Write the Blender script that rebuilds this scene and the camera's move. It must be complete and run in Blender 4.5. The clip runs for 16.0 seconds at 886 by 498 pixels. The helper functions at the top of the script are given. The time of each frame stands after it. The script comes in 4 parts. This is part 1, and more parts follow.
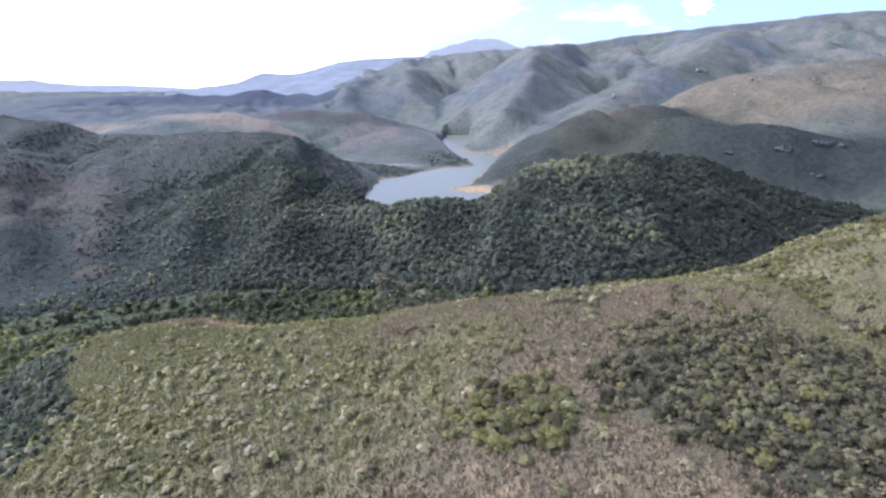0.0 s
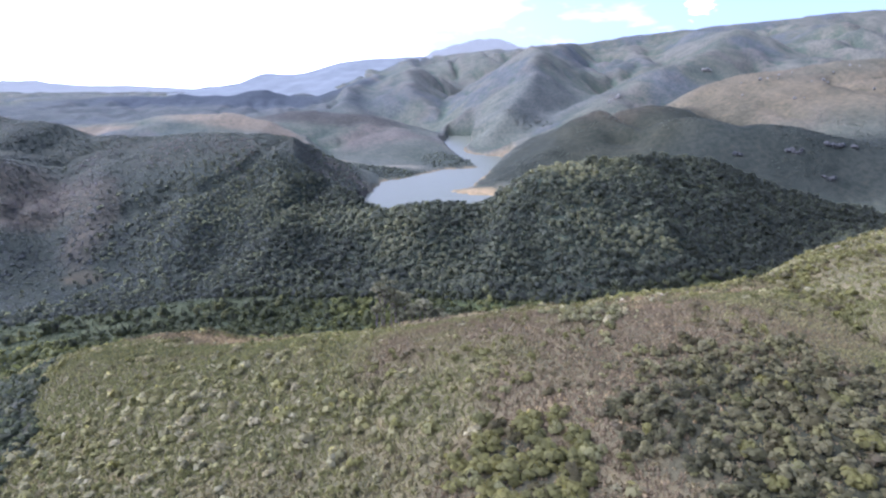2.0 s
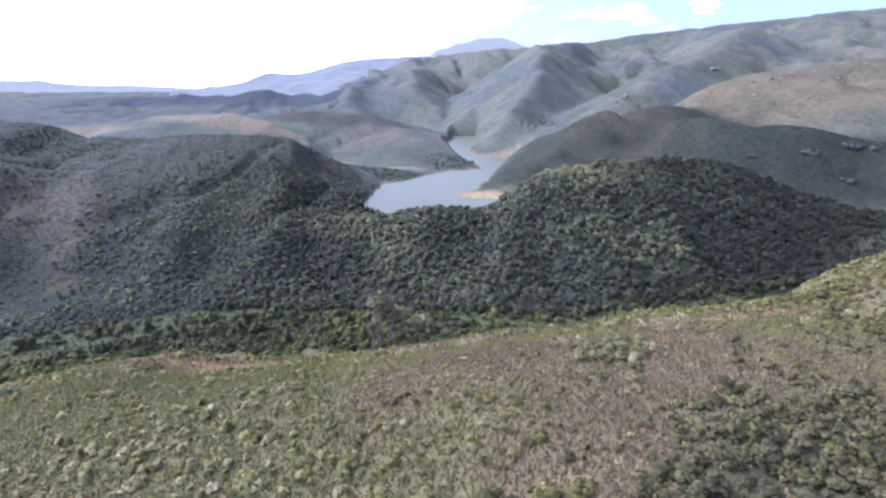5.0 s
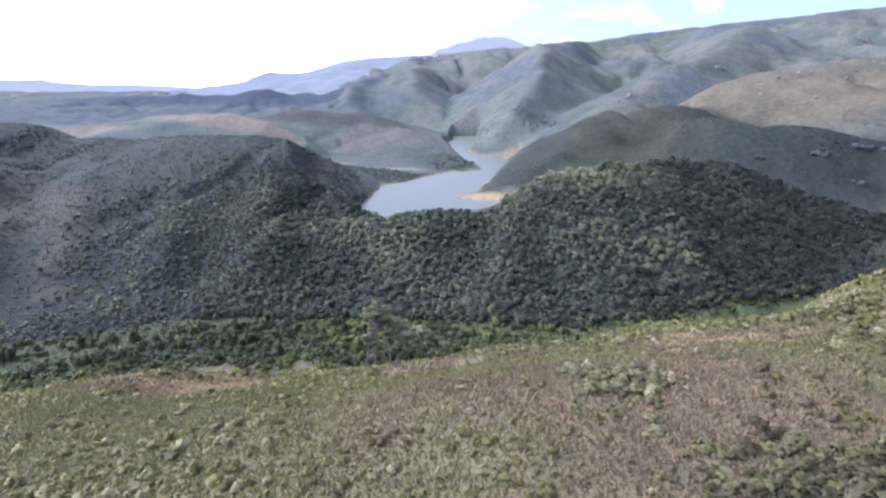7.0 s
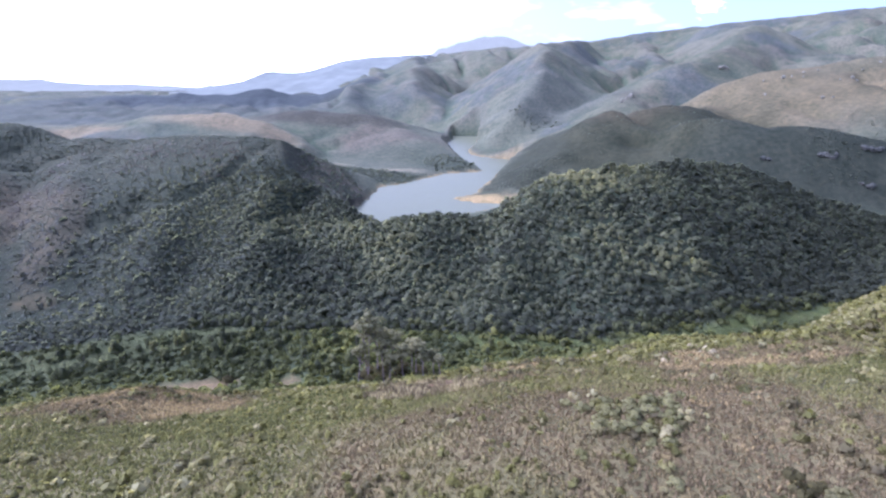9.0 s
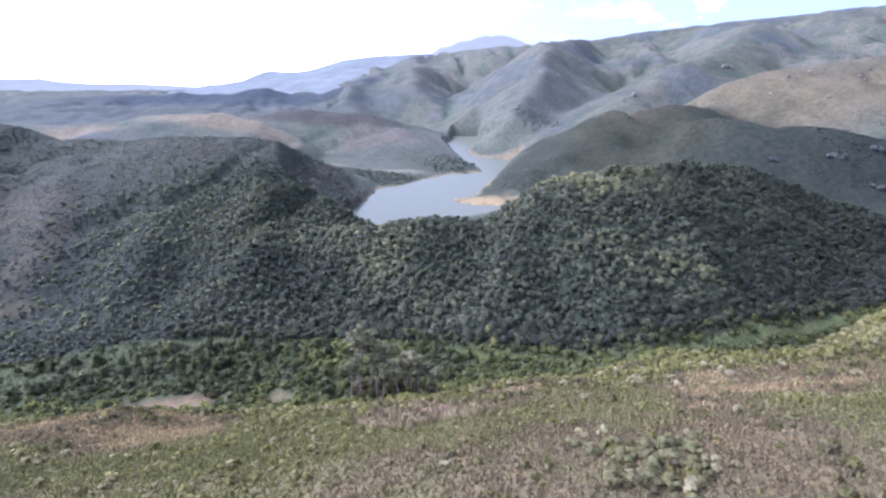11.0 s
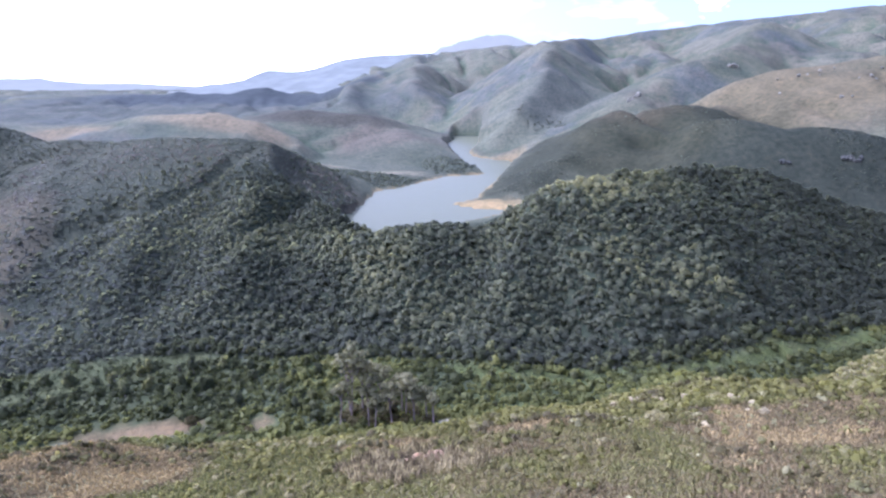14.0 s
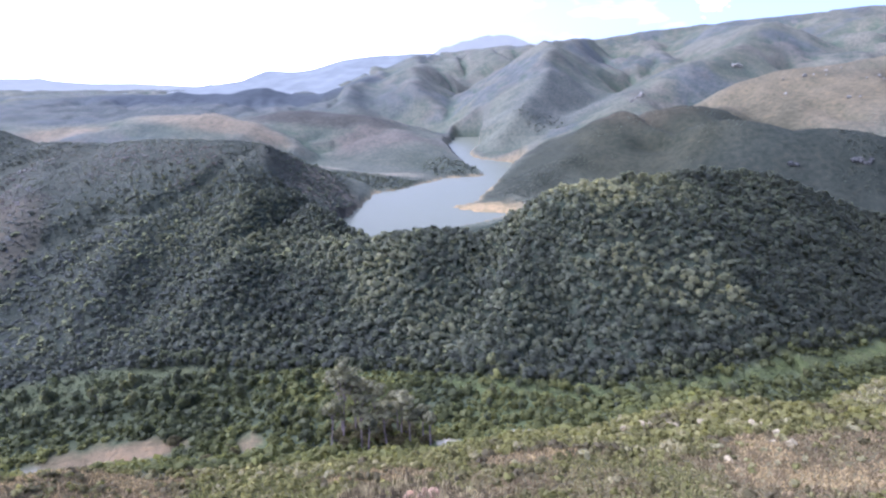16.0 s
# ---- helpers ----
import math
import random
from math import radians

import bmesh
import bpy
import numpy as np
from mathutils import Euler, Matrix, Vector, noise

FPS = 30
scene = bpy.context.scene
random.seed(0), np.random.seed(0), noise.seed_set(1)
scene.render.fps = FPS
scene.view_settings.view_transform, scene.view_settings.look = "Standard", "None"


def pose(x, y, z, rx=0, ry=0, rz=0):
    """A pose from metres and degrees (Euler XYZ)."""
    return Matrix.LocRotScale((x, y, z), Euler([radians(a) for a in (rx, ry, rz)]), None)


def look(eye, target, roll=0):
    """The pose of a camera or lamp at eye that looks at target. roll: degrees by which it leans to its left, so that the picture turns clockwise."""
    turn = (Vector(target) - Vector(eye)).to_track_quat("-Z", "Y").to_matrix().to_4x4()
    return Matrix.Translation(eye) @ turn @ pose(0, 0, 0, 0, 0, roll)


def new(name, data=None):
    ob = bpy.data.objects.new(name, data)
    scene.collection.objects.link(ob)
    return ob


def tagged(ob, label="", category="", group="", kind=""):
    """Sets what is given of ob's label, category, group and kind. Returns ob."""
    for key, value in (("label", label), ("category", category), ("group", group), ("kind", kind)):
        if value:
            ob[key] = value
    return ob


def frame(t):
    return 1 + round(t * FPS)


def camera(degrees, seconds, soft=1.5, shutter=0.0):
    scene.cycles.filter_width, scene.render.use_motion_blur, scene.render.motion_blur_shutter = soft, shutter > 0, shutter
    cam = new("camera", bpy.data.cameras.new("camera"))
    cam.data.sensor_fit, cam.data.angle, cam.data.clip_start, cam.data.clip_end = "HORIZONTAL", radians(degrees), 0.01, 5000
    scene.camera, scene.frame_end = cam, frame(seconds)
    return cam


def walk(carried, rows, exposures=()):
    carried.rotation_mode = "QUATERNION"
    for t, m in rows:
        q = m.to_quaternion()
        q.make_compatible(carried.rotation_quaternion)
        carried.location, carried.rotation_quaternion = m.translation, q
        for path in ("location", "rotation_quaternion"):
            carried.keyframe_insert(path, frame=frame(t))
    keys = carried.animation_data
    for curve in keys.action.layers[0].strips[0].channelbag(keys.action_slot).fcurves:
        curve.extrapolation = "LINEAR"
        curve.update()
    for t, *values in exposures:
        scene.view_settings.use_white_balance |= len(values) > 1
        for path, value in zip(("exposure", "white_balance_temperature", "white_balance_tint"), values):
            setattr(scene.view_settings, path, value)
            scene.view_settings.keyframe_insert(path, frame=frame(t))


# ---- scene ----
cam = camera(81.3, 16.0, soft=2.4)
METRES, EYE, TILT, LEAN, TURN = 110.0, 140.0, -17.5, 0.0, 0.0
ROWS = [
    (0.0, 0.0, 0.0, 0.0, 0.0, 0.0, -0.0),
    (0.5, 0.0009, 0.031, 0.0098, 0.09, -0.01, -0.03),
    (1.0, 0.0016, 0.0619, 0.0188, 0.16, 0.0, -0.03),
    (1.5, 0.0024, 0.0929, 0.0284, 0.2, 0.01, -0.03),
    (2.0, 0.0034, 0.1237, 0.0379, 0.26, 0.02, -0.04),
    (2.5, 0.0049, 0.1545, 0.0476, 0.36, 0.01, -0.05),
    (3.0, 0.0063, 0.1847, 0.0571, 0.37, 0.0, -0.07),
    (3.5, 0.0083, 0.2146, 0.0668, 0.42, -0.02, -0.08),
    (4.0, 0.0102, 0.2448, 0.0766, 0.51, -0.02, -0.08),
    (6.5, 0.0222, 0.3972, 0.1256, 0.79, -0.07, -0.15),
    (7.0, 0.0264, 0.4272, 0.1357, 0.82, -0.1, -0.15),
    (7.5, 0.0307, 0.4572, 0.145, 0.83, -0.1, -0.16),
    (8.0, 0.0356, 0.4868, 0.1548, 0.86, -0.12, -0.2),
    (8.5, 0.0408, 0.5158, 0.1647, 0.87, -0.14, -0.2),
    (9.0, 0.046, 0.5453, 0.1741, 0.9, -0.14, -0.21),
    (11.5, 0.0624, 0.6918, 0.2203, 1.03, -0.23, -0.19),
    (12.0, 0.0638, 0.7205, 0.2289, 1.07, -0.24, -0.2),
    (12.5, 0.0656, 0.7492, 0.2378, 1.1, -0.24, -0.25),
    (13.0, 0.0677, 0.7778, 0.2468, 1.11, -0.24, -0.25),
    (13.5, 0.0693, 0.807, 0.2556, 1.12, -0.24, -0.25),
    (14.0, 0.0713, 0.8358, 0.2642, 1.14, -0.25, -0.25),
    (14.5, 0.0736, 0.8642, 0.2731, 1.16, -0.26, -0.25),
    (15.0, 0.0749, 0.8924, 0.2823, 1.16, -0.27, -0.28),
    (15.5, 0.0774, 0.9214, 0.2907, 1.2, -0.25, -0.27),
    (16.0, 0.0798, 0.9498, 0.2996, 1.23, -0.23, -0.27),
]
walk(cam, [(t, pose(0, 0, EYE, TILT, LEAN, TURN) @ pose(METRES * x, METRES * y, METRES * z, 90 + pitch, roll, yaw)) for t, x, y, z, yaw, pitch, roll in ROWS], exposures=[(0.0, 0.93, 4600, 35.0), (16.0, 1.13, 4620, 36.0)])


# ---- sky and sun ----
SUN_AZ, SUN_EL = radians(-64), radians(46)      # the sun stands ahead and to the left
world = bpy.data.worlds.new("sky")
scene.world = world
world.use_nodes = True
wn, wl = world.node_tree.nodes, world.node_tree.links
wn.clear()
sky = wn.new("ShaderNodeTexSky")
sky.sky_type, sky.sun_disc = "NISHITA", False
sky.sun_elevation, sky.sun_rotation = SUN_EL, SUN_AZ
sky.air_density, sky.dust_density, sky.ozone_density = 1.0, 3.0, 1.0
coord = wn.new("ShaderNodeTexCoord")
stretch = wn.new("ShaderNodeMapping")
stretch.inputs["Scale"].default_value = (1.0, 1.0, 3.2)
puffs = wn.new("ShaderNodeTexNoise")
puffs.inputs["Scale"].default_value, puffs.inputs["Detail"].default_value, puffs.inputs["Roughness"].default_value = 2.6, 6.0, 0.55
cut = wn.new("ShaderNodeMapRange")
cut.inputs["To Min"].default_value = 0.04
cut.inputs["From Min"].default_value, cut.inputs["From Max"].default_value = 0.37, 0.63
cloud = wn.new("ShaderNodeMix")
cloud.data_type = "RGBA"
cloud.inputs["B"].default_value = (13.6, 13.2, 12.7, 1)
back = wn.new("ShaderNodeBackground")
back.inputs["Strength"].default_value = 0.15
wout = wn.new("ShaderNodeOutputWorld")
wl.new(coord.outputs["Generated"], stretch.inputs["Vector"])
wl.new(stretch.outputs["Vector"], puffs.inputs["Vector"])
# the cloud is thick on the sun's side and thins out on the other
parted = wn.new("ShaderNodeSeparateXYZ")
wl.new(coord.outputs["Generated"], parted.inputs["Vector"])
thin = wn.new("ShaderNodeMath")
thin.operation = "MULTIPLY_ADD"
thin.inputs[1].default_value = -0.5
wl.new(parted.outputs["X"], thin.inputs[0])
wl.new(puffs.outputs["Fac"], thin.inputs[2])
wl.new(thin.outputs[0], cut.inputs["Value"])
# one small cloud above the far ridge
away = wn.new("ShaderNodeVectorMath")
away.operation = "DISTANCE"
away.inputs[1].default_value = (0.408, 0.905, 0.125)
wl.new(coord.outputs["Generated"], away.inputs[0])
ragged = wn.new("ShaderNodeTexNoise")
ragged.inputs["Scale"].default_value, ragged.inputs["Detail"].default_value = 34.0, 5.0
wl.new(stretch.outputs["Vector"], ragged.inputs["Vector"])
edge_of = wn.new("ShaderNodeMath")
edge_of.operation = "MULTIPLY_ADD"
edge_of.inputs[1].default_value = 0.06
wl.new(ragged.outputs["Fac"], edge_of.inputs[0])
wl.new(away.outputs["Value"], edge_of.inputs[2])
small_cloud = wn.new("ShaderNodeMapRange")
small_cloud.inputs["From Min"].default_value, small_cloud.inputs["From Max"].default_value = 0.055, 0.04
wl.new(edge_of.outputs[0], small_cloud.inputs["Value"])
clouds_all = wn.new("ShaderNodeMath")
clouds_all.operation = "MAXIMUM"
wl.new(cut.outputs["Result"], clouds_all.inputs[0])
wl.new(small_cloud.outputs["Result"], clouds_all.inputs[1])
wl.new(clouds_all.outputs[0], cloud.inputs["Factor"])
wl.new(sky.outputs["Color"], cloud.inputs["A"])
wl.new(cloud.outputs["Result"], back.inputs["Color"])
wl.new(back.outputs["Background"], wout.inputs["Surface"])

sun = new("sun", bpy.data.lights.new("sun", "SUN"))
sun.data.energy, sun.data.angle, sun.data.color = 2.5, radians(0.8), (1.0, 0.95, 0.87)
to_sun = Vector((math.sin(SUN_AZ) * math.cos(SUN_EL), math.cos(SUN_AZ) * math.cos(SUN_EL), math.sin(SUN_EL)))
sun.matrix_world = look(to_sun * 400, (0, 0, 0))


# ---- materials ----
def blank(name):
    m = bpy.data.materials.new(name)
    m.use_nodes = True
    m.node_tree.nodes.clear()
    return m, m.node_tree.nodes, m.node_tree.links


def noise_node(n, l, scale, detail=4.0, rough=0.6, vec=None):
    t = n.new("ShaderNodeTexNoise")
    t.inputs["Scale"].default_value, t.inputs["Detail"].default_value, t.inputs["Roughness"].default_value = scale, detail, rough
    if vec is not None:
        l.new(vec, t.inputs["Vector"])
    return t.outputs["Fac"]


def ramp_node(n, l, fac, stops):
    r = n.new("ShaderNodeValToRGB")
    while len(r.color_ramp.elements) < len(stops):
        r.color_ramp.elements.new(0.5)
    for e, (p, c) in zip(r.color_ramp.elements, stops):
        e.position, e.color = p, (*c, 1)
    l.new(fac, r.inputs["Fac"])
    return r.outputs["Color"]


def mix_node(n, l, fac, a, b, mode="MIX"):
    m = n.new("ShaderNodeMix")
    m.data_type, m.blend_type = "RGBA", mode
    for key, v in (("Factor", fac), ("A", a), ("B", b)):
        if hasattr(v, "is_linked"):
            l.new(v, m.inputs[key])
        elif key == "Factor":
            m.inputs[key].default_value = v
        else:
            m.inputs[key].default_value = (*v, 1)
    return m.outputs["Result"]


def math_node(n, l, op, a, b=0.0):
    m = n.new("ShaderNodeMath")
    m.operation = op
    for k, v in ((0, a), (1, b)):
        if hasattr(v, "is_linked"):
            l.new(v, m.inputs[k])
        else:
            m.inputs[k].default_value = v
    return m.outputs[0]


def ground_material():
    """Soil, heath and grass: the cover colour of the land, broken up by tufts and patches."""
    m, n, l = blank("ground_cover")
    geo = n.new("ShaderNodeNewGeometry").outputs["Position"]
    cover = n.new("ShaderNodeAttribute")
    cover.attribute_name = "cover"
    tufts = noise_node(n, l, 0.9, 5, 0.7, geo)
    clumps = noise_node(n, l, 0.16, 5, 0.65, geo)
    patches = noise_node(n, l, 0.022, 5, 0.6, geo)
    c = mix_node(n, l, 1.0, cover.outputs["Color"], ramp_node(n, l, tufts, [(0.3, (0.78, 0.8, 0.78)), (0.7, (1.2, 1.19, 1.15))]), "MULTIPLY")
    c = mix_node(n, l, 1.0, c, ramp_node(n, l, clumps, [(0.32, (0.66, 0.7, 0.66)), (0.52, (1.0, 1.0, 1.0)), (0.72, (1.35, 1.22, 1.08))]), "MULTIPLY")
    c = mix_node(n, l, 1.0, c, ramp_node(n, l, patches, [(0.3, (0.8, 0.82, 0.78)), (0.7, (1.2, 1.16, 1.1))]), "MULTIPLY")
    b = n.new("ShaderNodeBsdfPrincipled")
    b.inputs["Roughness"].default_value = 0.95
    b.inputs["Specular IOR Level"].default_value = 0.04
    l.new(c, b.inputs["Base Color"])
    bump = n.new("ShaderNodeBump")
    bump.inputs["Strength"].default_value, bump.inputs["Distance"].default_value = 0.9, 1.6
    l.new(math_node(n, l, "ADD", math_node(n, l, "MULTIPLY", tufts, 0.35), clumps), bump.inputs["Height"])
    l.new(bump.outputs["Normal"], b.inputs["Normal"])
    o = n.new("ShaderNodeOutputMaterial")
    l.new(b.outputs["BSDF"], o.inputs["Surface"])
    return m


def leaf_material(name, stops, shine=0.25, through_leaf=0.3, per_object=False, gain=0.5):
    """Foliage: one hue per plant out of the stops, with each leaf clump a little lighter or darker."""
    m, n, l = blank(name)
    if per_object:
        hue = n.new("ShaderNodeObjectInfo").outputs["Random"]
    else:
        a = n.new("ShaderNodeAttribute")
        a.attribute_name = "plant"
        hue = a.outputs["Fac"]
    c = ramp_node(n, l, hue, stops)
    isle = n.new("ShaderNodeNewGeometry").outputs["Random Per Island"]
    c = mix_node(n, l, 1.0, c, ramp_node(n, l, isle, [(0, (1 - gain, 1 - gain, 1 - gain)), (1, (1 + gain, 1 + gain, 1 + gain * 0.8))]), "MULTIPLY")
    d = n.new("ShaderNodeBsdfPrincipled")
    d.inputs["Roughness"].default_value = 0.55
    d.inputs["Specular IOR Level"].default_value = shine
    t = n.new("ShaderNodeBsdfTranslucent")
    l.new(c, d.inputs["Base Color"])
    l.new(mix_node(n, l, 1.0, c, (1.35, 1.32, 0.95), "MULTIPLY"), t.inputs["Color"])
    s = n.new("ShaderNodeMixShader")
    s.inputs[0].default_value = through_leaf + 0.12
    l.new(d.outputs["BSDF"], s.inputs[1])
    l.new(t.outputs["BSDF"], s.inputs[2])
    o = n.new("ShaderNodeOutputMaterial")
    l.new(s.outputs[0], o.inputs["Surface"])
    return m


def grain_material(name, dark, light, scale, rough=0.85, depth=0.3, cracks=True):
    """Rock, bark, bare earth: two tones with grain and cracks."""
    m, n, l = blank(name)
    pos = n.new("ShaderNodeNewGeometry").outputs["Position"]
    a = noise_node(n, l, scale, 6, 0.65, pos)
    big = noise_node(n, l, scale * 0.2, 4, 0.6, pos)
    c = ramp_node(n, l, a, [(0.3, dark), (0.68, light)])
    c = mix_node(n, l, 1.0, c, ramp_node(n, l, big, [(0.3, (0.7, 0.72, 0.75)), (0.7, (1.15, 1.1, 1.05))]), "MULTIPLY")
    b = n.new("ShaderNodeBsdfPrincipled")
    b.inputs["Roughness"].default_value = rough
    b.inputs["Specular IOR Level"].default_value = 0.2
    l.new(c, b.inputs["Base Color"])
    bump = n.new("ShaderNodeBump")
    bump.inputs["Strength"].default_value, bump.inputs["Distance"].default_value = 0.8, depth
    h = a
    if cracks:
        v = n.new("ShaderNodeTexVoronoi")
        v.feature = "DISTANCE_TO_EDGE"
        v.inputs["Scale"].default_value = scale * 0.8
        l.new(pos, v.inputs["Vector"])
        h = math_node(n, l, "ADD", a, math_node(n, l, "MINIMUM", math_node(n, l, "MULTIPLY", v.outputs["Distance"], 4.0), 0.5))
    l.new(h, bump.inputs["Height"])
    l.new(bump.outputs["Normal"], b.inputs["Normal"])
    o = n.new("ShaderNodeOutputMaterial")
    l.new(b.outputs["BSDF"], o.inputs["Surface"])
    return m


def water_material():
    m, n, l = blank("lake_water")
    pos = n.new("ShaderNodeNewGeometry").outputs["Position"]
    b = n.new("ShaderNodeBsdfPrincipled")
    b.inputs["Base Color"].default_value = (0.122, 0.124, 0.076, 1)
    b.inputs["Roughness"].default_value = 0.3
    b.inputs["IOR"].default_value = 1.06
    bump = n.new("ShaderNodeBump")
    bump.inputs["Strength"].default_value, bump.inputs["Distance"].default_value = 0.35, 0.25
    ripples = math_node(n, l, "ADD", noise_node(n, l, 0.5, 4, 0.6, pos), math_node(n, l, "MULTIPLY", noise_node(n, l, 0.06, 3, 0.5, pos), 1.2))
    l.new(ripples, bump.inputs["Height"])
    l.new(bump.outputs["Normal"], b.inputs["Normal"])
    o = n.new("ShaderNodeOutputMaterial")
    l.new(b.outputs["BSDF"], o.inputs["Surface"])
    return m


GROUND = ground_material()
WATER = water_material()
HEATH = leaf_material("heath_leaves", [(0.0, (0.145, 0.138, 0.043)), (0.3, (0.196, 0.170, 0.066)), (0.52, (0.166, 0.132, 0.058)), (0.75, (0.165, 0.123, 0.064)), (1.0, (0.30, 0.222, 0.10))], 0.06, 0.3, False, 0.36)
PALE_BUSH = leaf_material("pale_bush_leaves", [(0.0, (0.179, 0.165, 0.050)), (0.45, (0.231, 0.205, 0.076)), (1.0, (0.30, 0.268, 0.135))], 0.08, 0.35, False, 0.3)
THICKET = leaf_material("thicket_leaves", [(0.0, (0.062, 0.058, 0.026)), (0.3, (0.104, 0.094, 0.038)), (0.55, (0.138, 0.121, 0.053)), (0.8, (0.172, 0.152, 0.068)), (1.0, (0.18, 0.162, 0.06))], 0.05, 0.36, False, 0.34)
GREEN_BUSH = leaf_material("green_bush_leaves", [(0.0, (0.128, 0.104, 0.052)), (0.25, (0.134, 0.114, 0.047)), (0.45, (0.142, 0.130, 0.040)), (0.75, (0.200, 0.182, 0.052)), (1.0, (0.284, 0.245, 0.113))], 0.08, 0.36, False, 0.28)
VALLEY_BUSH = leaf_material("valley_bush_leaves", [(0.0, (0.066, 0.072, 0.03)), (0.4, (0.104, 0.108, 0.036)), (0.75, (0.16, 0.158, 0.046)), (1.0, (0.215, 0.20, 0.066))], 0.08, 0.38, False, 0.26)
RAVINE = leaf_material("ravine_leaves", [(0.0, (0.062, 0.068, 0.036)), (0.5, (0.094, 0.100, 0.048)), (1.0, (0.156, 0.150, 0.086))], 0.06, 0.38, False, 0.25)
REED = leaf_material("reed_leaves", [(0.0, (0.06, 0.068, 0.032)), (0.5, (0.084, 0.092, 0.044)), (1.0, (0.125, 0.126, 0.06))], 0.06, 0.3, False, 0.2)
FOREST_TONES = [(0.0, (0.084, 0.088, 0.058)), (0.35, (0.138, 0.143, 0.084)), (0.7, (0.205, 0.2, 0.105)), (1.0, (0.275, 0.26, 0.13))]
FOREST = leaf_material("forest_leaves", FOREST_TONES, 0.08, 0.48, False, 0.3)
SCRUB = leaf_material("scrub_leaves", [(0.0, (0.076, 0.078, 0.062)), (0.35, (0.092, 0.10, 0.07)), (0.65, (0.118, 0.124, 0.085)), (1.0, (0.145, 0.122, 0.098))], 0.1, 0.45, False, 0.15)
FOREST_ONE = leaf_material("forest_tree_leaves", [(0.0, (0.06, 0.065, 0.032)), (0.7, (0.095, 0.10, 0.046)), (1.0, (0.15, 0.147, 0.06))], 0.08, 0.42, True, 0.26)
SILVER = leaf_material("silver_leaves", [(0.0, (0.218, 0.189, 0.083)), (0.5, (0.284, 0.243, 0.113)), (1.0, (0.359, 0.310, 0.158))], 0.06, 0.35, True, 0.35)
YELLOW = leaf_material("yellow_green_leaves", [(0.0, (0.185, 0.17, 0.06)), (1.0, (0.25, 0.23, 0.09))], 0.08, 0.42, True, 0.3)
DARK_BUSH = leaf_material("dark_bush_leaves", [(0.0, (0.079, 0.068, 0.030)), (1.0, (0.118, 0.100, 0.042))], 0.02, 0.35, True, 0.32)
GREEN_ONE = leaf_material("green_leaves", [(0.0, (0.126, 0.118, 0.038)), (1.0, (0.200, 0.178, 0.050))], 0.08, 0.4, True, 0.3)
OLIVE = leaf_material("olive_leaves", [(0.0, (0.158, 0.148, 0.058)), (1.0, (0.245, 0.222, 0.098))], 0.06, 0.4, True, 0.3)
GUM_LEAF = leaf_material("gum_leaves", [(0.0, (0.162, 0.154, 0.08)), (1.0, (0.25, 0.229, 0.122))], 0.10, 0.4, True, 0.4)
BARK = grain_material("bark", (0.09, 0.075, 0.06), (0.22, 0.19, 0.16), 3.0, 0.9, 0.05, False)
GUM_BARK = grain_material("gum_bark", (0.15, 0.12, 0.105), (0.30, 0.245, 0.21), 1.5, 0.85, 0.05, False)
ROCK = grain_material("pale_rock", (0.180, 0.145, 0.068), (0.380, 0.310, 0.157), 0.9, 0.95, 0.4)
EARTH = grain_material("red_earth_bank", (0.168, 0.100, 0.053), (0.357, 0.235, 0.120), 0.8, 0.95, 0.5)
FAR_ROCK = grain_material("far_rock", (0.11, 0.105, 0.075), (0.23, 0.215, 0.16), 0.35, 0.95, 0.8)
CLIFF = grain_material("cliff_rock", (0.032, 0.033, 0.026), (0.078, 0.076, 0.06), 0.35, 0.95, 0.8)
DRY_TWIG = leaf_material("dry_twigs", [(0.0, (0.10, 0.075, 0.044)), (0.5, (0.235, 0.188, 0.092)), (1.0, (0.44, 0.36, 0.185))], 0.05, 0.25, False, 0.45)


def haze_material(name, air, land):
    """Distance: mountains so far off that mostly bluish air is seen, painted as surface glow."""
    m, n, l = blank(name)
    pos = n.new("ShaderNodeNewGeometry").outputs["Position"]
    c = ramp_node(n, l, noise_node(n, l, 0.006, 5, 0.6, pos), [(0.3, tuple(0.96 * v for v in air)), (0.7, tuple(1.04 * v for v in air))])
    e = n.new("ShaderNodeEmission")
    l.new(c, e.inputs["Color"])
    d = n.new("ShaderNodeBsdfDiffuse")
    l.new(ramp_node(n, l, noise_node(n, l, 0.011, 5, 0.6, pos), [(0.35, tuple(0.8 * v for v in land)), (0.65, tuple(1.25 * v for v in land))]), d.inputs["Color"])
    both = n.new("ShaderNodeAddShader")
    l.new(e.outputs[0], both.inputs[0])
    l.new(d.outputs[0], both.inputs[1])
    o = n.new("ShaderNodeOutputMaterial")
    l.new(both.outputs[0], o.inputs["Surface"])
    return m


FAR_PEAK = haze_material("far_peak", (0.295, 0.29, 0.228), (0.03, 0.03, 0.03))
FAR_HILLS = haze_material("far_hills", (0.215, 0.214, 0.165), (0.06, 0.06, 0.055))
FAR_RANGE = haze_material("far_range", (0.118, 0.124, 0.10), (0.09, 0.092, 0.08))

# ---- terrain: ridges and valleys as one height function ----
WATER_Z = 18.0


def lattice(ix, iy, seed):
    h = (ix * 374761393 + iy * 668265263 + seed * 974634777) & 0xFFFFFFFF
    h = ((h ^ (h >> 13)) * 1274126177) & 0xFFFFFFFF
    return ((h ^ (h >> 16)) & 0xFFFF) / 65535.0


